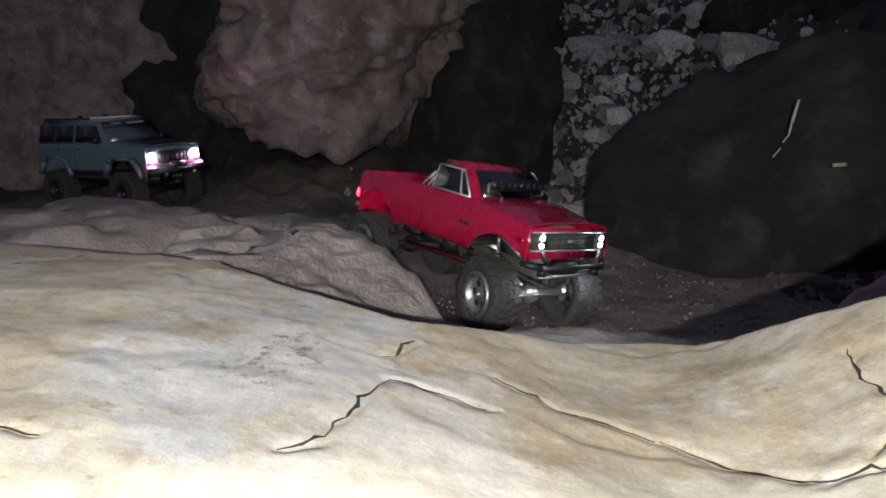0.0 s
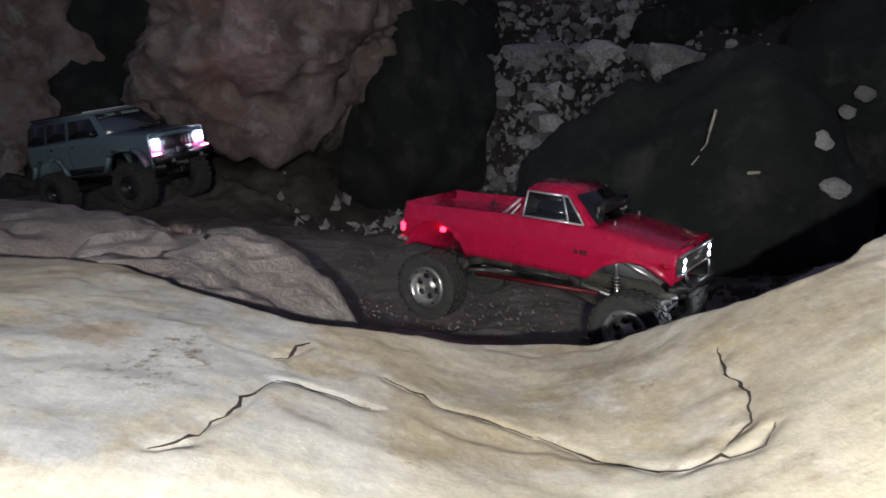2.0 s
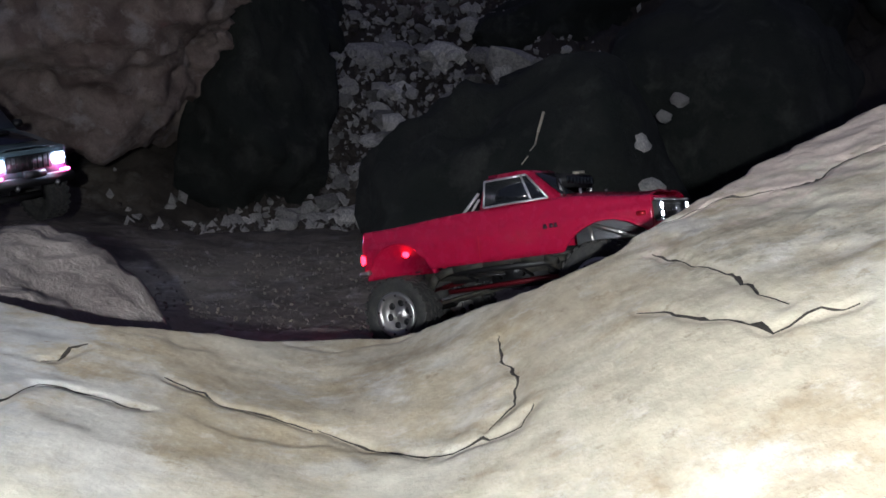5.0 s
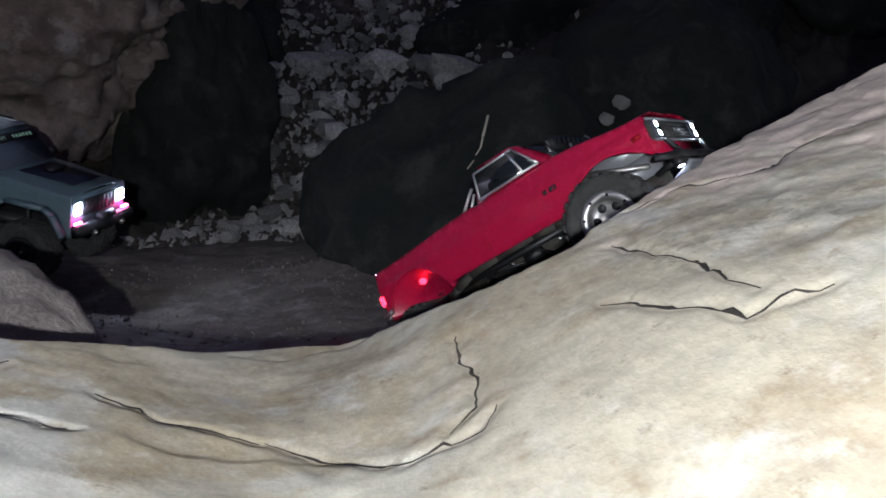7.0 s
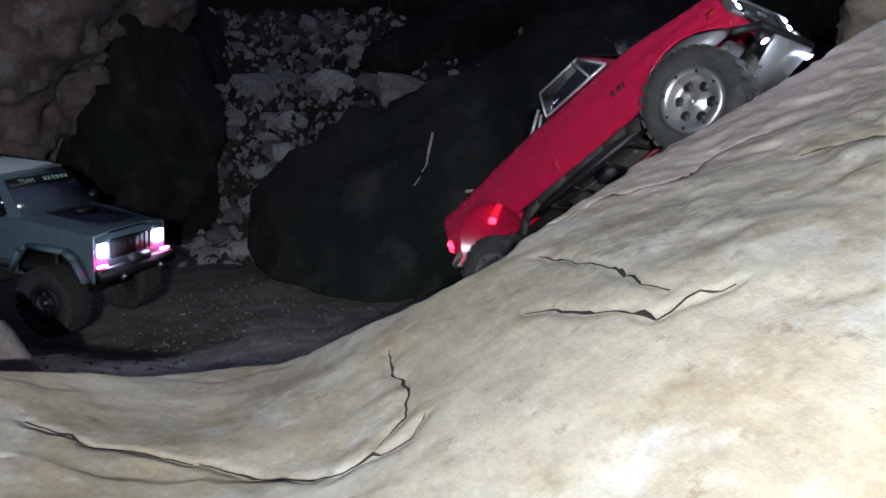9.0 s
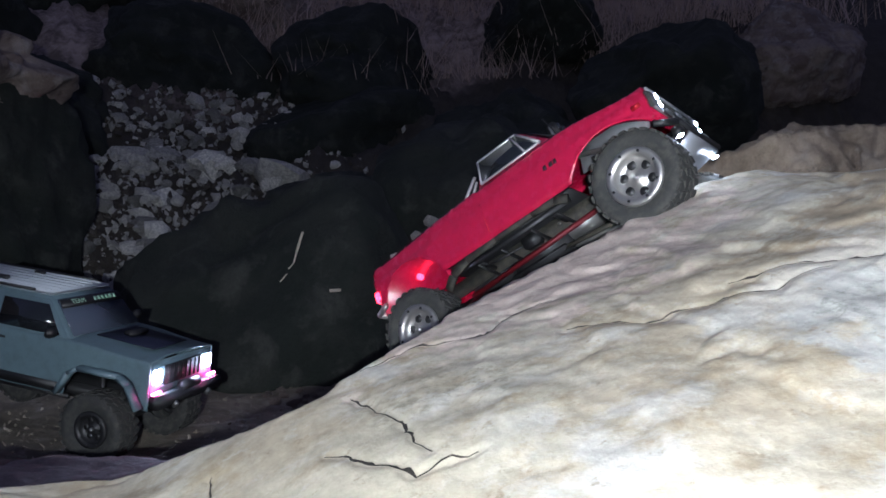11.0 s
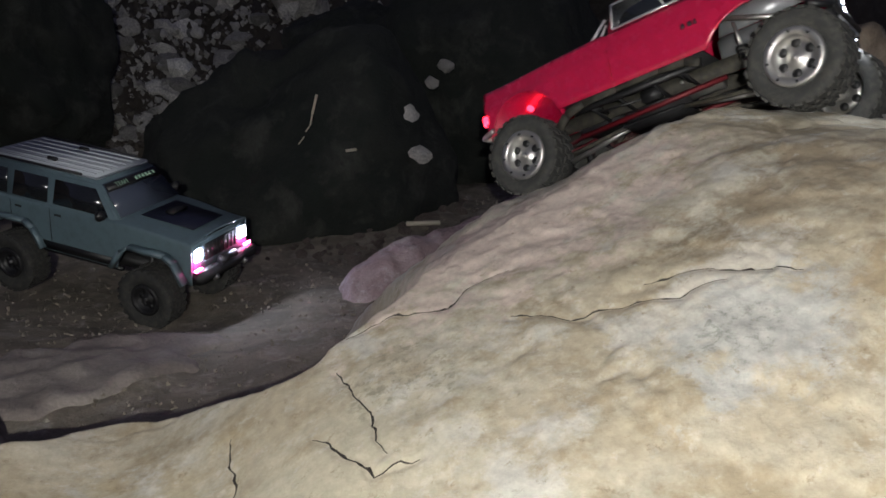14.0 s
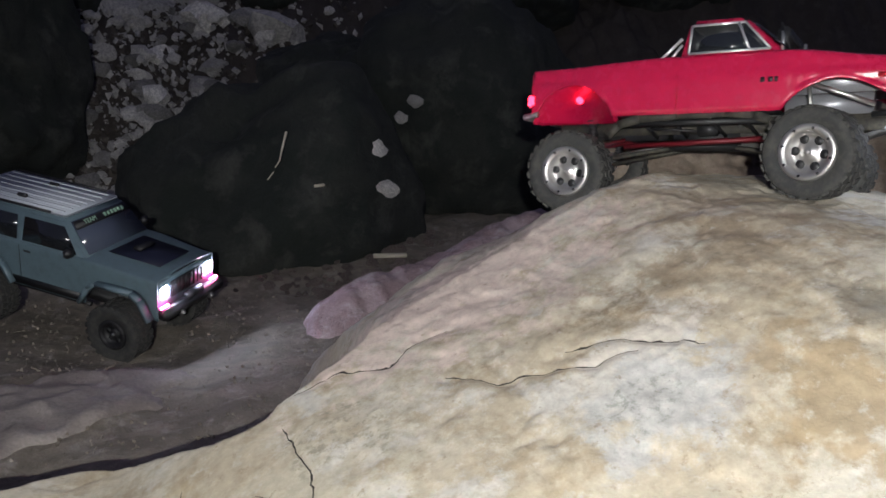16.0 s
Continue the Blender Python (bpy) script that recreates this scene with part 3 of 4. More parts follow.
def wash_spot():
    return rng.uniform(-0.3, 1.7), rng.uniform(1.15, 2.8), 0.0018 + 0.006 * rng.random() ** 3


def slope_spot():
    y = rng.uniform(3.2, 6.0)
    return 0.27 + 0.36 * (y - 3.4) + rng.gauss(0, 0.24 + 0.17 * (y - 3.2)), y, rng.uniform(0.01, 0.036)


gravel(5000, wash_spot, SAND, "loose brown gravel scattered on dark sand")
gravel(2600, slope_spot, RUBBLESOIL, "dark gravel between pale rubble")
gravel(2600, slope_spot, PALESTONE, "small pale rubble between larger stones")

# a bleached twig and a chip on the dark boulder
tw = bmesh.new()
for p, q, r in (((0.86, 2.32, 0.44), (0.841, 2.31, 0.38), 0.0042), ((0.841, 2.31, 0.38), (0.832, 2.305, 0.345), 0.0028), ((0.832, 2.305, 0.345), (0.815, 2.3, 0.325), 0.002), ((0.81, 2.3, 0.31), (0.79, 2.3, 0.285), 0.002)):
    rod([PLAN * c for c in p], [PLAN * c for c in q], PLAN * r, tw)
twig = tagged(part("twig", tw, TWIGWOOD, None), "bleached broken twig against the dark boulder", "twig")
tagged(part("wood_chip", rod([PLAN * c for c in (0.94, 2.27, 0.262)], [PLAN * c for c in (0.975, 2.275, 0.264)], PLAN * 0.005), TWIGWOOD, None), "small bleached wood chip", "twig")
tagged(part("stick", rod([PLAN * c for c in (1.2, 2.4, -0.035)], [PLAN * c for c in (1.32, 2.37, -0.035)], PLAN * 0.009), TWIGWOOD, None), "short bleached stick lying on the sand", "stick")


def brush(x, y, z, size, seed, label):
    """A clump of dry stems."""
    r = random.Random(seed)
    bm = bmesh.new()
    for _ in range(420):
        a, lean, h = r.uniform(0, 6.28), r.uniform(0.1, 1.5), size * r.uniform(0.12, 0.6)
        p = Vector((r.gauss(0, size * 0.55), r.gauss(0, size * 0.4), 0))
        q = p + Vector((math.cos(a) * lean, math.sin(a) * lean, 1)) * h
        w = Vector((-math.sin(a), math.cos(a), 0)) * size * 0.006
        bm.faces.new([bm.verts.new(p - w), bm.verts.new(p + w), bm.verts.new(q)])
    ob = part("dry_brush", bm, DRYGRASS, None)
    ob.matrix_world = pose(PLAN * x, PLAN * y, PLAN * z)
    return tagged(ob, label, "shrub", kind="stuff")


for i, (x, y, sz) in enumerate(((2.4, 7.4, 0.8), (3.2, 7.6, 0.9), (4.0, 7.4, 0.9), (4.9, 6.8, 0.8), (5.6, 5.6, 0.7), (1.6, 8.2, 0.8), (0.4, 8.4, 0.8), (3.4, 5.9, 0.5), (2.2, 6.0, 0.45), (5.0, 5.4, 0.5), (2.8, 6.7, 0.6), (3.6, 6.8, 0.6), (4.5, 6.2, 0.6), (4.6, 5.5, 0.5), (1.2, 7.3, 0.6), (2.0, 6.9, 0.6), (5.2, 6.2, 0.7), (6.2, 5.2, 0.7))):
    brush(x, y, float(ground_height(np.array([[x]]), np.array([[y]]))[0, 0]) - 0.02, sz, 60 + i, "dry leafless brush on the far slope")
brush(-0.46, 1.6, 0.17, 0.045, 90, "small tuft of dry stems on the rock shelf")


# ---- wheels ----
def wheel_on(car, at, radius, width, rim, outside, rim_mat=STEEL, knob=26):
    """A knobbly tyre on a beadlock rim. outside: -1 for the car's right side, 1 for its left."""
    R, h = radius, width / 2
    bm = lathe([(rim, -h * 0.72), (rim * 1.12, -h * 0.86), (R * 0.78, -h * 1.0), (R * 0.91, -h * 0.97), (R * 0.96, -h * 0.82), (R * 0.965, 0),
                (R * 0.96, h * 0.82), (R * 0.91, h * 0.97), (R * 0.78, h * 1.0), (rim * 1.12, h * 0.86), (rim, h * 0.72)], 40)
    wheel = part("wheel", bm, RUBBER, car, "knobbly black rubber tyre")
    lugs = {}
    for i in range(knob):
        for row, y0 in enumerate((-0.72, -0.24, 0.24, 0.72)):
            wide = h * (0.5 if row in (0, 3) else 0.36)
            if wide not in lugs:
                lug = part("tread_lug", box((-R * 0.075, -wide / 2, -R * 0.035), (R * 0.075, wide / 2, R * 0.02)), RUBBER, wheel, flat=True)
                lugs[wide] = lug.data
            else:
                lug = new("tread_lug", lugs[wide])
                lug.parent = wheel
            a = 2 * math.pi * (i + (0.5 if row in (1, 2) else 0)) / knob
            lug.matrix_basis = Matrix.Rotation(a, 4, "Y") @ Matrix.Translation((0, y0 * h, R * 0.97)) @ Matrix.Rotation(radians(14 if row % 2 else -14), 4, "Z")
    s = outside
    dish = lathe([(rim * 1.04, s * h * 0.7), (rim * 1.05, s * h * 0.92), (rim * 0.98, s * h * 0.99), (rim * 0.78, s * h * 0.97), (rim * 0.74, s * h * 0.8), (rim * 0.66, s * h * 0.5),
                  (rim * 0.36, s * h * 0.46), (rim * 0.3, s * h * 0.62), (0.0001, s * h * 0.64)], 32)
    part("rim", dish, rim_mat, wheel, "steel beadlock rim")
    for i in range(6):
        a = 2 * math.pi * i / 6
        c = (math.cos(a) * rim * 0.53, math.sin(a) * rim * 0.53)
        part("rim_hole", rod((c[0], s * h * 0.44, c[1]), (c[0], s * h * 0.5, c[1]), rim * 0.17, n=12), BLACK, wheel)
    for i in range(8):
        a = 2 * math.pi * (i + 0.5) / 8
        c = (math.cos(a) * rim * 0.88, math.sin(a) * rim * 0.88)
        part("bolt", rod((c[0], s * h * 0.95, c[1]), (c[0], s * h * 1.04, c[1]), rim * 0.055, n=6), BLACK, wheel)
    part("wheel_nut", rod((0, s * h * 0.6, 0), (0, s * h * 0.82, 0), rim * 0.11, n=6), STEEL, wheel)
    wheel.matrix_basis = pose(*at)
    return wheel


# ---- the red pickup ----
def pickup():
    car = tagged(new("pickup_truck"), "red model pickup truck with big knobbly tyres and lit lamps", "truck")
    SILL, TAIL, NOSE = 0.06, -0.226, 0.228

    def arch(x, c, z, r):
        d = r * r - (x - c) ** 2
        return z + math.sqrt(d) if d > 0 else 0

    def bottom(x):
        low = SILL + 0.012 * smooth(0.17, 0.23, x) + 0.004 * smooth(-0.2, -0.23, x)
        return max(low, arch(x, -0.163, 0.046, 0.058), arch(x, 0.168, 0.022, 0.073))

    def top(x):
        return 0.128 + 0.006 * smooth(-0.2, -0.02, x) - 0.014 * smooth(0.1, NOSE, x)

    def half(x):
        return 0.0885 - 0.006 * smooth(0.13, NOSE, x) - 0.004 * smooth(-0.12, TAIL, x)

    xs = sorted({TAIL, NOSE, *[TAIL + 0.004 * i for i in range(1, 114)]})
    secs = []
    for x in xs:
        b, t, w = bottom(x), top(x), half(x)
        flare = 0.004 * math.exp(-((b - SILL) / 0.02 - 1) ** 2) if b > SILL + 0.02 else 0
        side = []
        for i in range(9):
            z = b + (t - 0.006 - b) * i / 8
            u = (z - 0.055) / 0.075
            side.append((w - 0.010 * max(0, u - 0.35) ** 1.6 * 1.3 - 0.006 * max(0, 0.45 - u) ** 1.3 + (flare if i == 0 else 0) + (0.0018 if 0.55 < u < 0.7 else 0), z))
        e = side[-1][0]
        if x < -0.024:
            tops = [(e - 0.002, t), (e - 0.007, t), (e - 0.009, t - 0.014), (e * 0.5, t - 0.014), (0, t - 0.014)]
        else:
            c = 0.006 * smooth(0.095, 0.12, x)
            tops = [(e - 0.002, t - 0.002), (e - 0.007, t), (e - 0.02, t + c * 0.5), (e * 0.5, t + c), (0, t + c * 0.8)]
        ring = [(x, -y, z) for y, z in side + tops] + [(x, y, z) for y, z in reversed(side + tops[:-1])]
        secs.append(ring)
    body = part("body", loft(secs, False), RED, car, "glossy red body shell")
    body.modifiers.new("thick", "SOLIDIFY").thickness = 0.002
    # tailgate and nose
    w = half(TAIL) - 0.001
    part("tailgate", box((TAIL - 0.004, -w + 0.006, 0.068), (TAIL + 0.004, w - 0.006, 0.127), 0.003), RED, car)
    part("bulkhead", box((-0.03, -0.078, 0.112), (-0.02, 0.078, 0.134), 0.002), RED, car)
    part("front_panel", box((NOSE - 0.006, -0.08, 0.072), (NOSE + 0.001, 0.08, 0.118), 0.003), RED, car)
    part("grille", box((NOSE - 0.002, -0.078, 0.086), (NOSE + 0.004, 0.078, 0.112), 0.002), RUBBER, car, "black grille in a silver frame")
    for z in (0.0855, 0.1125):
        part("grille_trim", bar((NOSE + 0.003, -0.079, z), (NOSE + 0.003, 0.079, z), 0.0024, 0.003, (1, 0, 0)), SILVER, car)
    for i in range(4):
        z = 0.091 + 0.0052 * i
        part("grille_bar", bar((NOSE + 0.003, -0.044, z), (NOSE + 0.003, 0.044, z), 0.0014, 0.002, (1, 0, 0)), RUBBER, car)
    part("badge", bar((NOSE + 0.005, -0.008, 0.099), (NOSE + 0.005, 0.008, 0.099), 0.004, 0.002, (1, 0, 0)), SILVER, car)
    for s in (-1, 1):
        bez = part("headlight", box((NOSE + 0.002, s * 0.061 - 0.0125, 0.087), (NOSE + 0.0065, s * 0.061 + 0.0125, 0.111), 0.003), LENS, car, "clear square headlight, lit")
        for z in (0.0935, 0.1045):
            part("lamp", rod((NOSE + 0.0064, s * 0.061, z), (NOSE + 0.0071, s * 0.061, z), 0.0034, n=12), LED, bez, "small white lamp, lit")
        part("marker", box((NOSE - 0.02, s * 0.0835 - 0.002, 0.094), (NOSE - 0.008, s * 0.0835 + 0.002, 0.1), 0.001), REDPART, car)
        part("tail_light", box((TAIL - 0.006, s * 0.078 - 0.007, 0.078), (TAIL + 0.006, s * 0.08 + 0.0055, 0.094), 0.002), LED_RED, car, "red tail light, lit")
        part("wheel_well_lamp", rod((-0.163, s * 0.058, 0.086), (-0.163, s * 0.064, 0.087), 0.0045, n=12), LED_RED, car, "red lamp in the wheel arch, lit")
        tub = bmesh.new()
        arc = [(-0.163 - 0.0605 * math.cos(a), 0.046 + 0.0605 * math.sin(a)) for a in [math.pi * (0.04 + 0.92 * i / 24) for i in range(25)]]
        rim_in = [tub.verts.new((x, s * 0.056, z)) for x, z in arc]
        rim_out = [tub.verts.new((x, s * 0.0835, z)) for x, z in arc]
        for i in range(24):
            tub.faces.new([rim_in[i], rim_in[i + 1], rim_out[i + 1], rim_out[i]])
        tub.faces.new(rim_in)
        bmesh.ops.recalc_face_normals(tub, faces=tub.faces)
        part("wheel_tub", tub, RED, car, "red inner wheel tub").modifiers.new("thick", "SOLIDIFY").thickness = 0.0015
        pod = part("ground_lamp", rod((0.236, s * 0.054, 0.06), (0.236, s * 0.054, 0.049), 0.007, n=14), BLACK, car, "round lamp under the bumper, lit")
        part("lens", rod((0.236, s * 0.054, 0.049), (0.236, s * 0.054, 0.0486), 0.0036, n=14), LED_LOW, pod, "white lens, lit")
    # cab
    bz, rz = 0.133, 0.181
    bm = bmesh.new()
    lo = [bm.verts.new(p) for p in ((-0.02, -0.0795, bz), (0.102, -0.0795, bz), (0.11, 0, bz), (0.102, 0.0795, bz), (-0.02, 0.0795, bz), (-0.022, 0, bz))]
    hi = [bm.verts.new(p) for p in ((-0.011, -0.066, rz), (0.055, -0.066, rz - 0.001), (0.061, 0, rz + 0.003), (0.055, 0.066, rz - 0.001), (-0.011, 0.066, rz), (-0.013, 0, rz + 0.003))]
    for i in range(6):
        j = (i + 1) % 6
        bm.faces.new([lo[i], lo[j], hi[j], hi[i]])
    bm.faces.new(hi)
    bmesh.ops.recalc_face_normals(bm, faces=bm.faces)
    bmesh.ops.bevel(bm, geom=[e for e in bm.edges if any(v.co.z > 0.17 for v in e.verts)], offset=0.006, segments=3, affect="EDGES")
    cab = part("cab", bm, RED, car, "red cab with a rounded roof")
    for s in (-1, 1):
        def on(x, z, d=0.0022):
            u = (z - bz) / (rz - bz)
            return (x, s * (0.0795 - 0.0135 * u + d), z)
        a, b, c, d = on(-0.008, 0.1355), on(0.09, 0.1355), on(0.058, 0.172), on(-0.007, 0.172)
        out = (0, s, 0.28)
        win = part("side_window", plate((a, b, c, d), out, 0.0012), DARKGLASS, car, "dark smoked side window")
        tr = bmesh.new()
        for p, q in ((a, b), (b, c), (c, d), (d, a), (on(0.066, 0.1355), on(0.05, 0.172))):
            bar(p, q, 0.0028, 0.0024, out, tr)
        part("window_trim", tr, TRIM, win, "silver window trim")
        part("roll_bar", rod((-0.02, s * 0.07, 0.158), (-0.05, s * 0.076, 0.128), 0.0022), TRIM, car)
        part("roll_bar", rod((-0.02, s * 0.07, 0.15), (-0.036, s * 0.074, 0.128), 0.0018), TRIM, car)
        part("door_seam", bar((-0.02, s * 0.0893, 0.066), (-0.02, s * 0.0868, 0.11), 0.0012, 0.0006, (0, s, 0.1)), REDPART, car)
        bd = bmesh.new()
        for x0, wd in ((0.081, 0.005), (0.09, 0.0055), (0.097, 0.004)):
            bar((x0, s * 0.0886, 0.0975), (x0 + wd, s * 0.0886, 0.0975), 0.006, 0.0008, (0, s, 0.1), bd)
        part("badge", bd, BLACK, car, "small black side badge")
        part("wiper", rod((0.108, s * 0.03, 0.139), (0.07, s * 0.045, 0.165), 0.0012), BLACK, car)
        part("hood_pin", rod((0.125, s * 0.05, 0.13), (0.125, s * 0.05, 0.143), 0.002), STEEL, car)
        part("body_pin", rod((-0.13, s * 0.045, 0.112), (-0.13, s * 0.045, 0.126), 0.002), BLACK, car)
        part("body_clip", box((-0.137, s * 0.045 - 0.003, 0.119), (-0.12, s * 0.045 + 0.003, 0.122), 0.001), BLACK, car)
    part("windshield", plate(((0.105, -0.07, 0.138), (0.1115, 0, 0.138), (0.105, 0.07, 0.138), (0.0655, 0.058, 0.173), (0.0705, 0, 0.174), (0.0655, -0.058, 0.173)), (0.6, 0, 0.7), 0.0014), DARKGLASS, car, "dark raked windshield")
    part("rear_window", plate(((-0.0225, -0.05, 0.142), (-0.0225, 0.05, 0.142), (-0.0165, 0.045, 0.17), (-0.0165, -0.045, 0.17)), (-1, 0, 0.1), 0.0014), DARKGLASS, car)
    lb = part("light_bar", box((0.093, -0.055, 0.149), (0.107, 0.055, 0.167), 0.003), BLACK, car, "black light bar across the windshield, unlit")
    for i in range(8):
        y = -0.0455 + 0.013 * i
        part("lens", rod((0.106, y, 0.158), (0.1085, y, 0.158), 0.0055, n=12), DARKGLASS, lb)
    for s in (-1, 1):
        part("bracket", rod((0.1, s * 0.057, 0.134), (0.1, s * 0.057, 0.16), 0.0022), STEEL, car)
    part("antenna", rod((0.112, -0.066, 0.13), (0.1, -0.07, 0.168), 0.0011), BLACK, car)
    # bumpers
    fb = rod((0.243, -0.062, 0.062), (0.243, 0.062, 0.062), 0.0042)
    for s in (-1, 1):
        rod((0.243, s * 0.062, 0.062), (0.222, s * 0.084, 0.066), 0.0042, fb)
    fb = part("front_bumper", fb, BLACK, car, "black tube front bumper")
    for s in (-1, 1):
        part("bumper_mount", rod((0.243, s * 0.04, 0.062), (0.2, s * 0.035, 0.056), 0.004), BLACK, fb)
        part("bumper_stay", rod((0.243, s * 0.045, 0.062), (0.236, s * 0.06, 0.084), 0.003), BLACK, fb)
    part("winch", box((0.212, -0.022, 0.05), (0.238, 0.022, 0.068), 0.004), BLACK, car)
    part("skid_plate", plate(((0.245, -0.045, 0.05), (0.245, 0.045, 0.05), (0.19, 0.03, 0.03), (0.19, -0.03, 0.03)), (0, 0, 1), 0.003), SILVER, car, "grey front skid plate")
    rb = rod((-0.238, -0.078, 0.064), (-0.238, 0.078, 0.064), 0.0045)
    for s in (-1, 1):
        rod((-0.238, s * 0.078, 0.064), (-0.214, s * 0.088, 0.066), 0.004, rb)
    part("rear_bumper", rb, STEEL, car, "steel tube rear bumper")
    # chassis
    for s in (-1, 1):
        part("chassis_rail", box((-0.2, s * 0.034 - 0.003, 0.038), (0.215, s * 0.034 + 0.003, 0.058), 0.001), DUSTY, car)
        part("rock_slider", rod((-0.09, s * 0.074, 0.05), (0.09, s * 0.074, 0.05), 0.0045), BLACK, car)
        for x in (-0.06, 0.06):
            part("slider_arm", rod((x, s * 0.074, 0.05), (x, s * 0.034, 0.046), 0.003), BLACK, car)
        part("lower_link", rod((-0.03, s * 0.026, 0.022), (-0.15, s * 0.045, 0.002), 0.0032), DUSTY, car)
        part("lower_link", rod((0.03, s * 0.026, 0.022), (0.155, s * 0.045, 0.002), 0.0032), DUSTY, car)
        part("upper_link", rod((-0.04, s * 0.03, 0.045), (-0.15, s * 0.012, 0.026), 0.0028), DARKRED, car)
        inner = part("inner_fender", plate(((0.11, s * 0.045, 0.082), (0.218, s * 0.045, 0.084), (0.215, s * 0.05, 0.11), (0.12, s * 0.05, 0.112)), (0, s, 0), 0.002), SILVER, car, "bare metal inner fender")
        part("fender_brace", rod((0.118, s * 0.062, 0.1), (0.205, s * 0.06, 0.066), 0.0032), STEEL, car)
        for x, m in ((-0.14, BLACK), (0.143, STEEL)):
            sh = part("shock", rod((x, s * 0.052, 0.008), (x - 0.008, s * 0.05, 0.06), 0.0052), m, car, "coil-over shock absorber")
            sp = bmesh.new()
            for i in range(8):
                z = 0.022 + 0.005 * i
                cx = x - 0.008 * (z - 0.008) / 0.052
                rod((cx, s * 0.0518, z), (cx, s * 0.0518, z + 0.0018), 0.0072, sp, 12)
            part("spring", sp, BLACK, sh)
            part("shock_rod", rod((x - 0.008, s * 0.05, 0.06), (x - 0.012, s * 0.05, 0.092), 0.0026), STEEL, sh)
    # black sheet added in place of the shade under the open chassis
    part("dark_sheet", box((-0.115, -0.07, 0.062), (0.095, 0.07, 0.068), 0.002), BLACK, car, "black sheet that darkens the open underside of the cab")
    for s in (-1, 1):
        guard = bmesh.new()
        edge = [(-0.112, 0.034), (-0.098, 0.048), (-0.07, 0.056), (-0.02, 0.059), (0.04, 0.06), (0.075, 0.057), (0.092, 0.049)]
        for p, q in zip(edge, edge[1:]):
            bar((p[0], s * 0.08, p[1]), (q[0], s * 0.08, q[1]), 0.011, 0.005, (0, s, 0), guard)
        part("sill_guard", guard, DUSTY, car, "dusty black sill guard")
        for x in (-0.07, -0.03, 0.02, 0.06):
            part("guard_stay", rod((x, s * 0.08, 0.056), (x + 0.012, s * 0.036, 0.034), 0.0024), BLACK, car)
        part("lower_rail", rod((-0.1, s * 0.05, 0.022), (0.11, s * 0.05, 0.03), 0.0036), DARKRED, car, "dark red lower chassis tube")
        part("servo", box((0.0, s * 0.052 - 0.008, 0.034), (0.026, s * 0.052 + 0.008, 0.05), 0.002), BLACK, car)
        part("cable", rod((-0.06, s * 0.06, 0.044), (0.0, s * 0.058, 0.04), 0.0018), BLACK, car)
        for x in (-0.03, 0.012, 0.05):
            part("bolt", rod((x, s * 0.0375, 0.048), (x, s * 0.0395, 0.048), 0.0022, n=6), STEEL, car)
    part("gearbox", box((-0.04, -0.03, 0.02), (0.045, 0.03, 0.058), 0.005), BLACK, car)
    part("motor", rod((0.035, 0, 0.05), (0.09, 0, 0.05), 0.017, n=16), STEEL, car)
    part("battery", box((0.1, -0.026, 0.056), (0.2, 0.026, 0.09), 0.003), SILVER, car, "silver battery box behind the front arch")
    part("belly_pan", box((-0.045, -0.034, 0.018), (0.045, 0.034, 0.024), 0.002), BLACK, car)
    part("receiver_box", box((-0.11, -0.03, 0.032), (-0.05, 0.03, 0.07), 0.003), BLACK, car)
    part("drive_shaft", rod((-0.025, 0, 0.03), (-0.145, 0, 0.008), 0.004), STEEL, car)
    part("drive_shaft", rod((0.025, 0, 0.03), (0.15, 0, 0.008), 0.004), STEEL, car)
    axles = []
    for x in (-0.163, 0.168):
        ax = rod((0, -0.078, 0), (0, 0.078, 0), 0.0075, n=12)
        bmesh.ops.create_uvsphere(ax, u_segments=12, v_segments=8, radius=0.016)
        part_ob = part("axle", ax, STEEL if x > 0 else BLACK, car, "axle with a round differential")
        part_ob.matrix_basis = pose(x, 0, 0)
        for s in (-1, 1):
            part("knuckle", box((-0.01, s * 0.07 - 0.006, -0.014), (0.01, s * 0.07 + 0.006, 0.014), 0.003), STEEL, part_ob)
        if x > 0:
            part("tie_rod", rod((0.018, -0.07, 0.002), (0.018, 0.07, 0.002), 0.0026), STEEL, part_ob, "bright steering rod")
        axles.append(part_ob)
    wheels = [wheel_on(car, (x, s * 0.086, 0), 0.056, 0.046, 0.0325, s) for x in (-0.163, 0.168) for s in (-1, 1)]
    return car, axles, wheels


truck, truck_axles, truck_wheels = pickup()


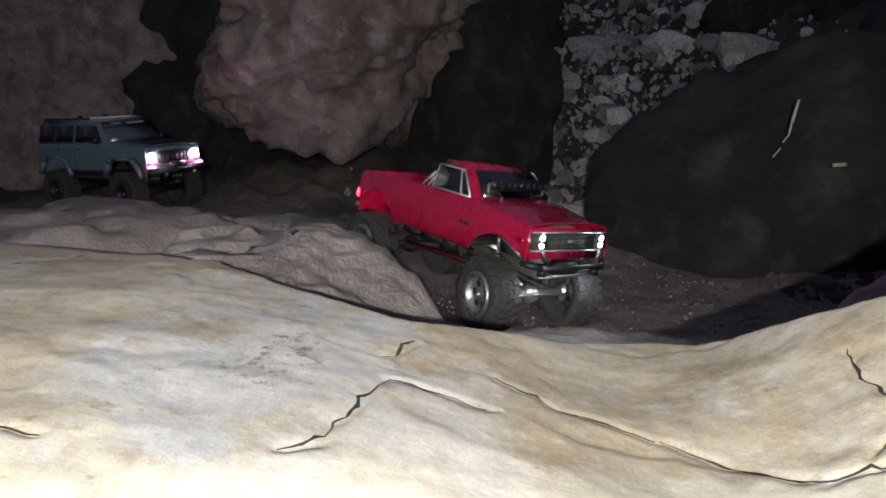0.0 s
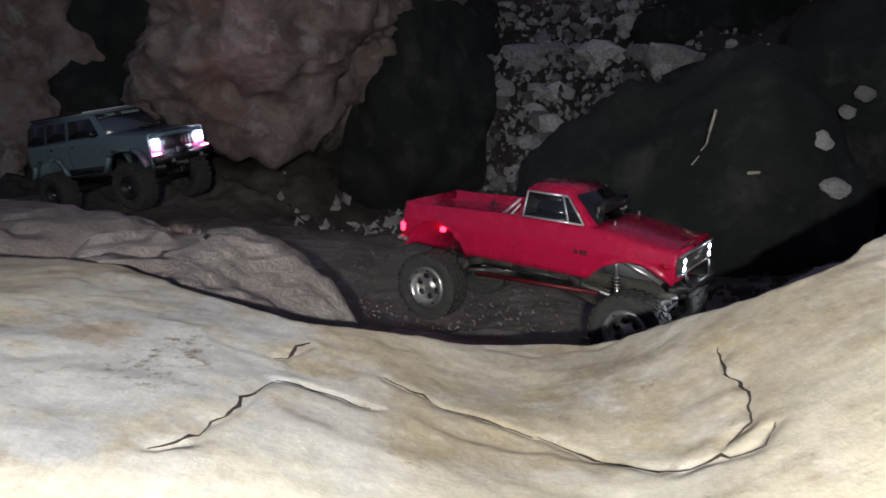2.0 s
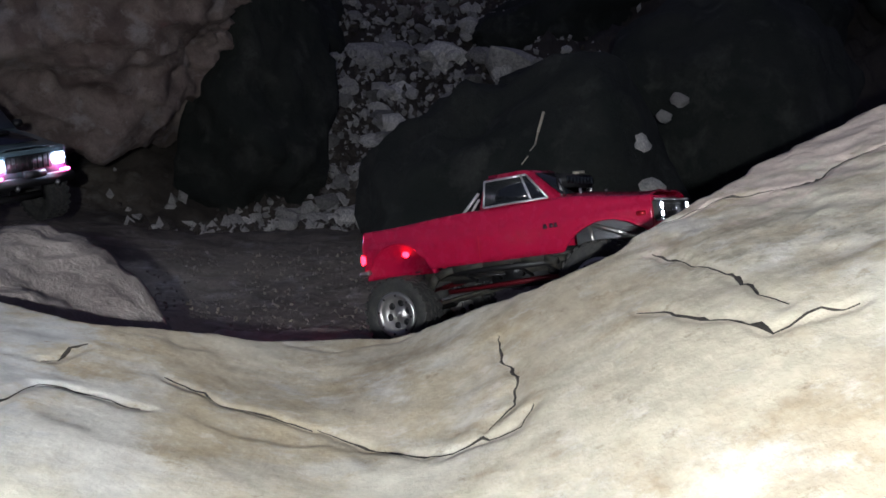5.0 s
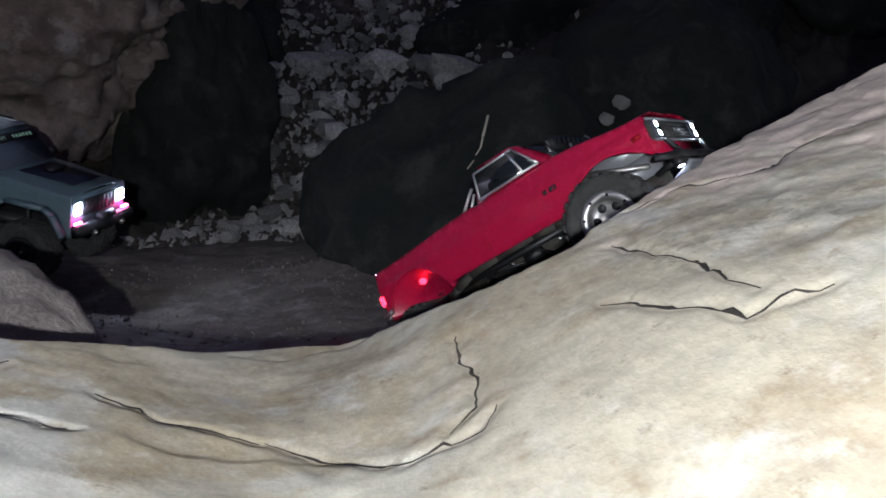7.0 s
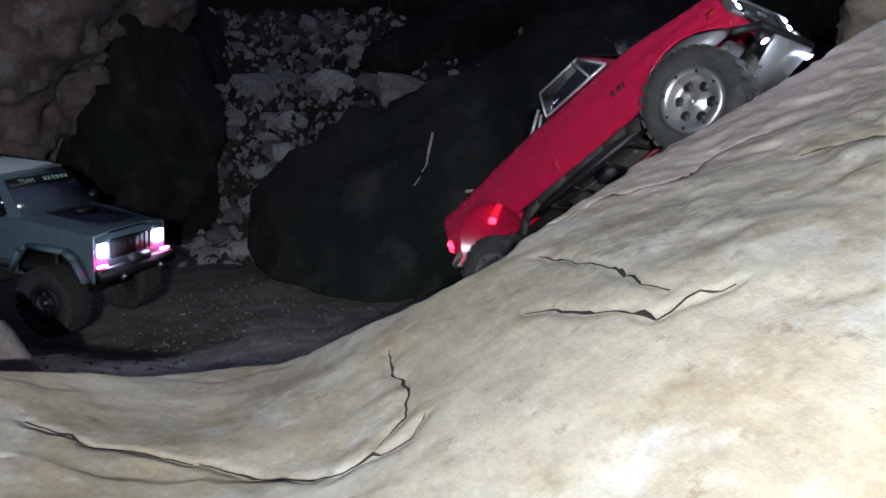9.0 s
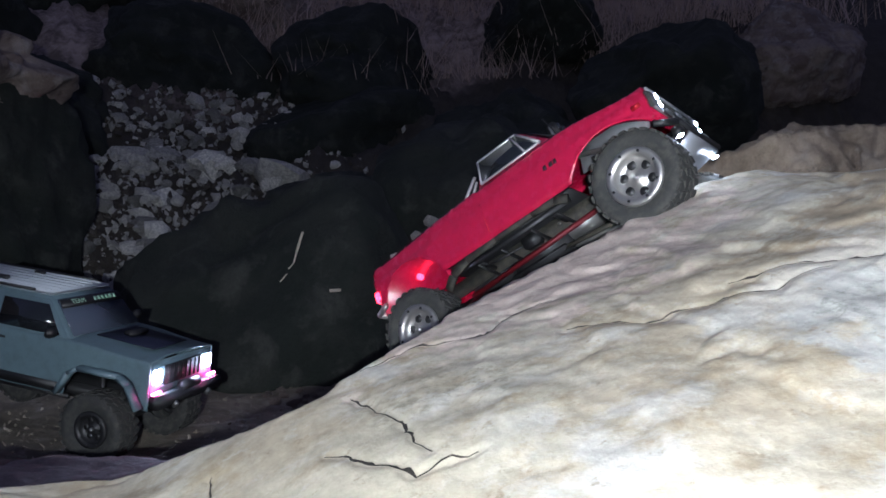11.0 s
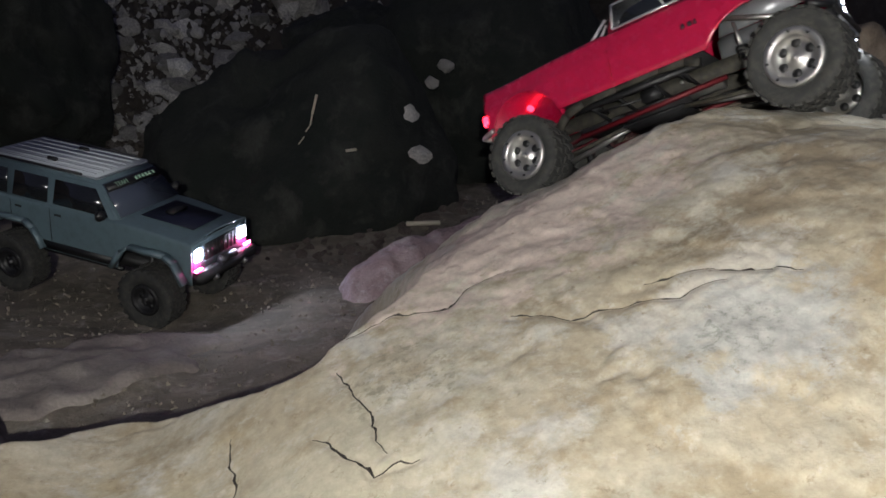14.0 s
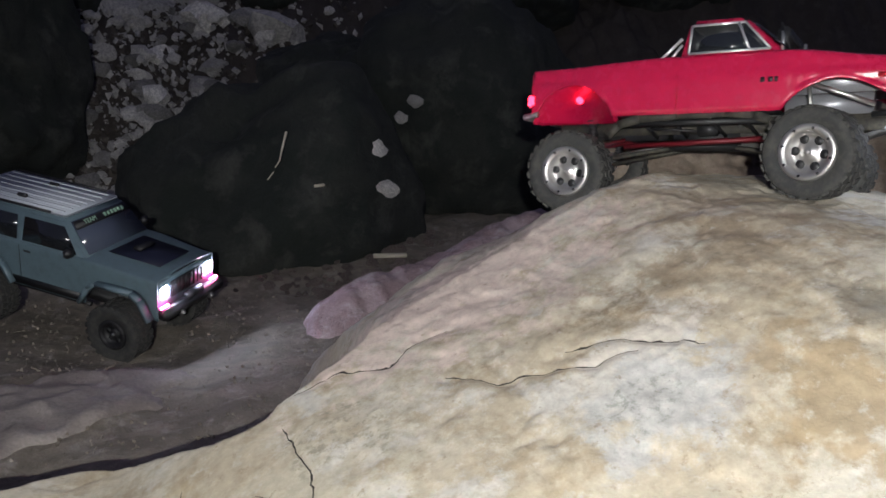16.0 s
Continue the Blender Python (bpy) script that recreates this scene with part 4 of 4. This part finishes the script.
# ---- the slate wagon ----
def wagon():
    car = tagged(new("wagon"), "slate blue boxy model off-road wagon with lit headlights", "car")
    TAIL, NOSE = -0.275, 0.268

    def arch(x, c, z, r):
        d = r * r - (x - c) ** 2
        return z + math.sqrt(d) if d > 0 else 0

    def bottom(x):
        return max(0.045, min(0.098, arch(x, -0.172, 0.035, 0.078)), min(0.098, arch(x, 0.174, 0.035, 0.08)))

    def top(x):
        return 0.146 - 0.012 * smooth(0.1, NOSE, x)

    def half(x):
        return 0.104 - 0.008 * smooth(0.1, NOSE, x) - 0.004 * smooth(-0.2, TAIL, x)

    secs = []
    for i in range(101):
        x = TAIL + (NOSE - TAIL) * i / 100
        b, t, w = bottom(x), top(x), half(x)
        side = [(w - 0.006 * max(0, 0.3 - k / 8), b + (t - 0.006 - b) * k / 8) for k in range(9)]
        tops = [(w - 0.002, t - 0.002), (w - 0.007, t), (w * 0.6, t + 0.002), (w * 0.55, t + 0.004), (0, t + 0.005)]
        secs.append([(x, -y, z) for y, z in side + tops] + [(x, y, z) for y, z in reversed(side + tops[:-1])])
    body = part("body", loft(secs, False), SLATE, car, "slate blue body shell")
    body.modifiers.new("thick", "SOLIDIFY").thickness = 0.002
    part("tailgate", box((TAIL - 0.003, -0.098, 0.05), (TAIL + 0.004, 0.098, 0.144), 0.003), SLATE, car)
    part("front_panel", box((NOSE - 0.006, -0.094, 0.06), (NOSE + 0.001, 0.094, 0.132), 0.004), SLATE, car)
    bz, rz = 0.146, 0.214
    bm = bmesh.new()
    lo = [bm.verts.new(p) for p in ((TAIL + 0.004, -0.1, bz), (0.1, -0.1, bz), (0.1, 0.1, bz), (TAIL + 0.004, 0.1, bz))]
    hi = [bm.verts.new(p) for p in ((TAIL + 0.012, -0.085, rz), (0.04, -0.085, rz - 0.002), (0.04, 0.085, rz - 0.002), (TAIL + 0.012, 0.085, rz))]
    for i in range(4):
        j = (i + 1) % 4
        bm.faces.new([lo[i], lo[j], hi[j], hi[i]])
    bm.faces.new(hi)
    bmesh.ops.recalc_face_normals(bm, faces=bm.faces)
    bmesh.ops.bevel(bm, geom=[e for e in bm.edges if any(v.co.z > 0.2 for v in e.verts)], offset=0.006, segments=3, affect="EDGES")
    part("cabin", bm, SLATE, car, "slate blue cabin")
    rf = box((TAIL + 0.02, -0.08, rz - 0.001), (0.036, 0.08, rz + 0.005), 0.003)
    roof = part("roof", rf, ROOFPAINT, car, "pale ribbed roof")
    for i in range(7):
        y = -0.066 + 0.022 * i
        part("roof_rib", box((TAIL + 0.03, y - 0.0035, rz + 0.004), (0.022, y + 0.0035, rz + 0.0075), 0.0015), ROOFPAINT, roof)
    for s in (-1, 1):
        part("roof_rail", rod((TAIL + 0.03, s * 0.082, rz + 0.006), (0.0, s * 0.082, rz + 0.006), 0.0028), BLACK, roof)
        part("roof_clip", box((-0.12, s * 0.045 - 0.004, rz + 0.006), (-0.095, s * 0.045 + 0.004, rz + 0.014), 0.002), BLACK, roof, "black body clip on the roof")

        def on(x, z, d=0.0018):
            u = (z - bz) / (rz - bz)
            return (x, s * (0.1 - 0.015 * u + d), z)
        out = (0, s, 0.22)
        for a, b, c, d in ((-0.262, -0.18, -0.182, -0.258), (-0.165, -0.075, -0.077, -0.163), (-0.06, 0.078, 0.042, -0.058)):
            part("side_window", plate((on(a, 0.15), on(b, 0.15), on(c, 0.2), on(d, 0.2)), out, 0.0012), DARKGLASS, car, "dark smoked side window")
        for x in (-0.17, -0.068):
            part("door_seam", bar((x, s * 0.1045, 0.06), (x, s * 0.1035, 0.14), 0.0014, 0.0006, (0, s, 0)), BLACK, car)
            part("door_handle", box((x + 0.012, s * 0.104 - 0.001, 0.126), (x + 0.03, s * 0.104 + 0.002 * s + 0.001, 0.131), 0.0008), BLACK, car)
        part("side_trim", box((-0.095, s * 0.1035 - 0.002, 0.048), (0.092, s * 0.1035 + 0.003, 0.068), 0.002), BLACK, car, "black lower side trim")
        for c in (-0.172, 0.174):
            fl = bmesh.new()
            pts = [(c - 0.086, 0.05), (c - 0.062, 0.09), (c - 0.042, 0.102), (c + 0.042, 0.102), (c + 0.062, 0.09), (c + 0.086, 0.05)]
            for p, q in zip(pts, pts[1:]):
                bar((p[0], s * 0.1, p[1]), (q[0], s * 0.1, q[1]), 0.008, 0.018, (0, s, 0), fl)
            part("fender_flare", fl, SLATE, car)
        part("mirror", box((0.066, s * 0.117 - 0.011, 0.148), (0.08, s * 0.117 + 0.011, 0.166), 0.003), BLACK, car)
        hl = part("headlight", box((NOSE, s * 0.077 - 0.0115, 0.093), (NOSE + 0.005, s * 0.077 + 0.0115, 0.117), 0.002), LED_BLUE, car, "square white headlight, brightly lit")
        part("tow_hook", rod((NOSE + 0.022, s * 0.05, 0.05), (NOSE + 0.03, s * 0.05, 0.058), 0.005), STEEL, car)
        part("rock_lamp", box((NOSE + 0.006, s * 0.085 - 0.012, 0.076), (NOSE + 0.012, s * 0.085 + 0.012, 0.08), 0.001), LED_PINK, car, "red lamp strip under the headlight, lit")
        part("slider", rod((-0.1, s * 0.092, 0.04), (0.1, s * 0.092, 0.04), 0.005), BLACK, car)
        part("chassis_rail", box((-0.24, s * 0.04 - 0.004, 0.03), (0.25, s * 0.04 + 0.004, 0.05), 0.001), BLACK, car)
        for x in (-0.15, 0.15):
            part("shock", rod((x, s * 0.06, 0.0), (x - 0.01, s * 0.055, 0.09), 0.006), BLACK, car)
    part("windshield", plate(((0.1, -0.09, 0.15), (0.1, 0.09, 0.15), (0.047, 0.078, 0.207), (0.047, -0.078, 0.207)), (0.75, 0, 0.66), 0.002), CLEARGLASS, car, "tinted windshield with a lettered banner")
    part("rear_window", plate(((TAIL + 0.002, -0.085, 0.15), (TAIL + 0.002, 0.085, 0.15), (TAIL + 0.009, 0.076, 0.204), (TAIL + 0.009, -0.076, 0.204)), (-1, 0, 0.1), 0.002), DARKGLASS, car)
    banner = part("banner", plate(((0.0628, -0.08, 0.1935), (0.0628, 0.08, 0.1935), (0.0505, 0.077, 0.2065), (0.0505, -0.077, 0.2065)), (0.73, 0, 0.68), 0.003), BLACK, car, "black windshield banner with pale green lettering")
    txt = bpy.data.curves.new("lettering", "FONT")
    txt.body, txt.size, txt.align_x, txt.align_y, txt.extrude = "TEAM", 0.014, "CENTER", "CENTER", 0.0003
    txt.materials.append(GREEN)
    word = new("lettering", txt)
    word.parent = banner
    slope = Vector((0.73, 0, 0.68)).normalized()
    right = Vector((0, 1, 0))
    up = slope.cross(right)
    rot = Matrix((right, up, slope)).transposed().to_4x4()
    word.matrix_basis = Matrix.Translation(Vector((0.0567, -0.036, 0.2)) + slope * 0.0034) @ rot
    lt = bmesh.new()
    for i in range(6):
        y = 0.004 + 0.0105 * i
        bar((0.0567 + 0.0025, y, 0.2 + 0.0022), (0.0567 + 0.0025, y + 0.0075, 0.2 + 0.0022), 0.0085, 0.0008, tuple(slope), lt)
    part("lettering", lt, GREEN, banner)
    part("hood_decal", plate(((0.12, -0.055, 0.1508), (0.24, -0.05, 0.1435), (0.24, 0.05, 0.1435), (0.12, 0.055, 0.1508)), (0.06, 0, 1), 0.0012), DECAL, car, "dark vinyl panel on the hood")
    part("hood_clip", box((0.15, -0.02, 0.15), (0.17, 0.03, 0.158), 0.002), BLACK, car)
    gr = part("grille", box((NOSE, -0.057, 0.085), (NOSE + 0.004, 0.057, 0.122), 0.002), BLACK, car, "black slotted grille")
    for i in range(8):
        y = -0.047 + 0.0134 * i
        part("grille_slat", box((NOSE + 0.003, y - 0.002, 0.088), (NOSE + 0.006, y + 0.002, 0.119), 0.0008), BLACK, gr)
    part("front_bumper", box((NOSE + 0.002, -0.1, 0.052), (NOSE + 0.026, 0.1, 0.075), 0.004), BLACK, car, "black winch bumper")
    part("winch", rod((NOSE + 0.018, -0.025, 0.08), (NOSE + 0.018, 0.025, 0.08), 0.009, n=14), BLACK, car)
    part("rear_bumper", box((TAIL - 0.018, -0.095, 0.045), (TAIL, 0.095, 0.065), 0.004), BLACK, car)
    part("belly", box((-0.2, -0.05, 0.022), (0.2, 0.05, 0.05), 0.004), BLACK, car)
    for x in (-0.172, 0.174):
        ax = rod((x, -0.09, 0), (x, 0.09, 0), 0.009, n=12)
        part("axle", ax, BLACK, car)
    wheels = [wheel_on(car, (x, s * 0.098, 0), 0.066, 0.052, 0.032, s, BLACK, 24) for x in (-0.172, 0.174) for s in (-1, 1)]
    return car, wheels


jeep, jeep_wheels = wagon()

# ---- an unseen torch, added to light the way from behind the camera ----
torch = tagged(new("camera_torch"), "small black torch, lit, carried unseen behind the camera", "torch")
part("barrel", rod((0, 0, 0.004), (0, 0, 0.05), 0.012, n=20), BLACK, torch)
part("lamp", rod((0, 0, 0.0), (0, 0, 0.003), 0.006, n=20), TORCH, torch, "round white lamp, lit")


# ---- what moves: seconds, place, yaw, pitch, roll ----
TRUCK_ROWS = [
    (0, -0.0286, 1.3573, 0.0658, -49.4, 7.5, -4.9),
    (0.5, 0.0227, 1.34, 0.0583, -46, 6.6, -7.2),
    (1, 0.0381, 1.3243, 0.0613, -46.7, 6.8, -6.3),
    (1.5, 0.1523, 1.2976, 0.0556, -37.9, 8.2, -2.1),
    (2, 0.2311, 1.2813, 0.0454, -32.8, 5.7, 3.5),
    (2.5, 0.273, 1.2622, 0.0382, -32, 5.9, 6.2),
    (3, 0.3189, 1.2363, 0.0307, -32.6, 4.5, 6.9),
    (3.5, 0.3574, 1.2129, 0.038, -36, -0.6, 5.8),
    (4, 0.3892, 1.1853, 0.0438, -37.8, -4.2, 2.4),
    (6.5, 0.5055, 1.0307, 0.0854, -47.4, -25.2, -3.6),
    (7, 0.5235, 1.0117, 0.0955, -49.9, -29.6, -0.5),
    (7.5, 0.533, 0.9908, 0.1016, -52, -31.1, 2.1),
    (8, 0.5618, 0.9433, 0.1331, -57.8, -33, -1.2),
    (10.5, 0.7198, 0.7799, 0.2919, -60.7, -31.7, -8.4),
    (11, 0.724, 0.7772, 0.2967, -60.6, -32.3, -8.2),
    (11.5, 0.7238, 0.7694, 0.3, -61, -32.3, -8.3),
    (12, 0.7292, 0.7488, 0.3131, -60.5, -32.4, -8.5),
    (12.5, 0.7373, 0.7366, 0.3256, -63.3, -31.6, -6.9),
    (13, 0.7741, 0.7096, 0.3521, -62.9, -27.8, -5.1),
    (13.5, 0.7807, 0.7094, 0.3585, -63.1, -28.9, -4.7),
    (14, 0.8562, 0.67, 0.3938, -58.2, -23.9, -14.5),
    (14.5, 0.897, 0.6525, 0.3996, -53.7, -19.5, -16.2),
    (15, 0.9217, 0.6354, 0.4161, -52.7, -16.3, -16.8),
    (15.5, 0.9276, 0.6181, 0.4262, -53.3, -14.1, -14.9),
    (16, 0.9511, 0.5784, 0.4488, -56, -6.3, -9.1),
]
JEEP_ROWS = [
    (0, -1.1606, 2.4921, 0.1376, -30, 0.6, 3.9),
    (0.5, -1.1232, 2.4575, 0.1536, -29.4, -2.4, -0.8),
    (1, -1.0358, 2.4395, 0.1633, -24.6, -2.8, -1),
    (1.5, -0.9381, 2.4225, 0.1697, -25.8, -6.2, 4.5),
    (2, -0.8769, 2.3922, 0.1632, -31.7, -5.2, 8.8),
    (2.5, -0.8474, 2.3471, 0.1642, -36, -5.4, 10.2),
    (3, -0.801, 2.3001, 0.1609, -38.6, -3.1, 7.8),
    (3.5, -0.7489, 2.2565, 0.1616, -40.9, 2.5, 8.4),
    (4, -0.7261, 2.2146, 0.164, -41.7, 3.9, 7.1),
    (6.5, -0.5388, 2.0235, 0.1316, -25.2, 11.8, 8.5),
    (7, -0.4346, 1.9905, 0.1286, -23.1, 12.4, 8.8),
    (7.5, -0.3595, 1.9494, 0.1208, -24.8, 12.2, 7.4),
    (8, -0.3147, 1.902, 0.1081, -29.6, 11.5, 7),
    (10.5, 0.0596, 1.6694, 0.0329, -41.3, 4.7, 3.3),
    (11, 0.1515, 1.638, 0.0106, -42, 5.8, 3.9),
    (11.5, 0.1684, 1.632, 0.013, -42.6, 6.5, 5.5),
    (12, 0.1685, 1.6324, 0.0146, -42.7, 6.5, 5.2),
    (12.5, 0.1673, 1.633, 0.0162, -43.1, 6.6, 4.8),
    (13, 0.1666, 1.6335, 0.0182, -43.1, 6.5, 4.9),
    (13.5, 0.167, 1.6341, 0.0205, -43, 6.5, 4.7),
    (14, 0.1681, 1.6344, 0.0215, -42.9, 6.8, 4.5),
    (14.5, 0.1667, 1.6346, 0.0214, -42.9, 6.9, 4.8),
    (15, 0.1668, 1.6349, 0.0218, -43.1, 6.9, 5.1),
    (15.5, 0.1673, 1.6352, 0.0226, -43.1, 6.9, 5.3),
    (16, 0.1685, 1.6354, 0.0233, -43, 6.8, 5.6),
]
# the travel of the truck's axles: seconds, rise at rear right, rear left, front right, front left, steering, front axle's sweep
TRAVEL = [
    (0, 0.006, 0, 0.004, 0, -8, -0.004), (2.5, -0.004, 0, -0.004, 0.004, 0, 0.01), (4.5, 0, 0, 0.012, -0.004, 4, -0.01),
    (6.5, 0, 0, 0.026, -0.006, 8, -0.02), (8, 0, 0, 0.03, -0.008, 8, -0.02), (10.5, 0, 0, 0.018, -0.004, 0, 0.01),
    (11.5, 0.002, 0, 0.01, 0, 0, 0.02), (13, 0.012, -0.004, 0, 0.004, -4, 0.026), (14, 0.011, -0.004, 0.006, 0, -6, 0.034), (14.5, 0.01, -0.004, 0.01, -0.004, -8, 0),
    (15, 0.002, 0, 0.006, -0.004, -10, -0.004), (16, -0.014, 0.01, 0.008, -0.004, -14, -0.024),
]


def between(rows, t):
    ts = [r[0] for r in rows]
    return [float(np.interp(t, ts, [r[i] for r in rows])) for i in range(1, len(rows[0]))]


def rolled(rows, radius, steps):
    """How far the wheels have turned, in degrees, at each step."""
    turn, last, out = 0.0, None, []
    for t in steps:
        x, y, z, a = between(rows, t)[:4]
        if last:
            ahead = Vector((math.cos(radians(a)), math.sin(radians(a)), 0))
            flat = Vector((x - last[0], y - last[1], 0))
            along = flat.dot(ahead)
            turn += math.degrees(math.copysign(math.hypot(along, z - last[2]), along) / radius)
        last = (x, y, z)
        out.append(turn)
    return out


def motions():
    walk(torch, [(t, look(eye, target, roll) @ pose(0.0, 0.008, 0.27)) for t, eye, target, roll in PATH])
    for car, rows in ((truck, TRUCK_ROWS), (jeep, JEEP_ROWS)):
        walk(car, [(t, pose(x, y, z, c, b, a)) for t, x, y, z, a, b, c in rows])
    steps = [0.25 * i for i in range(65)]
    spin = rolled(TRUCK_ROWS, 0.056, steps)
    for i, (x, s) in enumerate(((-0.163, -1), (-0.163, 1), (0.168, -1), (0.168, 1))):
        rows = []
        for t, a in zip(steps, spin):
            rise = between(TRAVEL, t)
            rows.append((t, pose(x + (rise[5] if x > 0 else 0), s * 0.086, rise[i], 0, 0, rise[4] if x > 0 else 0) @ pose(0, 0, 0, 0, a, 0)))
        walk(truck_wheels[i], rows)
    for i, x in enumerate((-0.163, 0.168)):
        rows = []
        for t in steps:
            rise = between(TRAVEL, t)
            r, l = rise[2 * i], rise[2 * i + 1]
            rows.append((t, pose(x + (rise[5] if x > 0 else 0), 0, (r + l) / 2, math.degrees(math.atan2(l - r, 0.172)), 0, 0)))
        walk(truck_axles[i], rows)
    spin = rolled(JEEP_ROWS, 0.066, steps)
    for i, (x, s) in enumerate(((-0.172, -1), (-0.172, 1), (0.174, -1), (0.174, 1))):
        walk(jeep_wheels[i], [(t, pose(x, s * 0.098, 0, 0, a, 0)) for t, a in zip(steps, spin)])


motions()
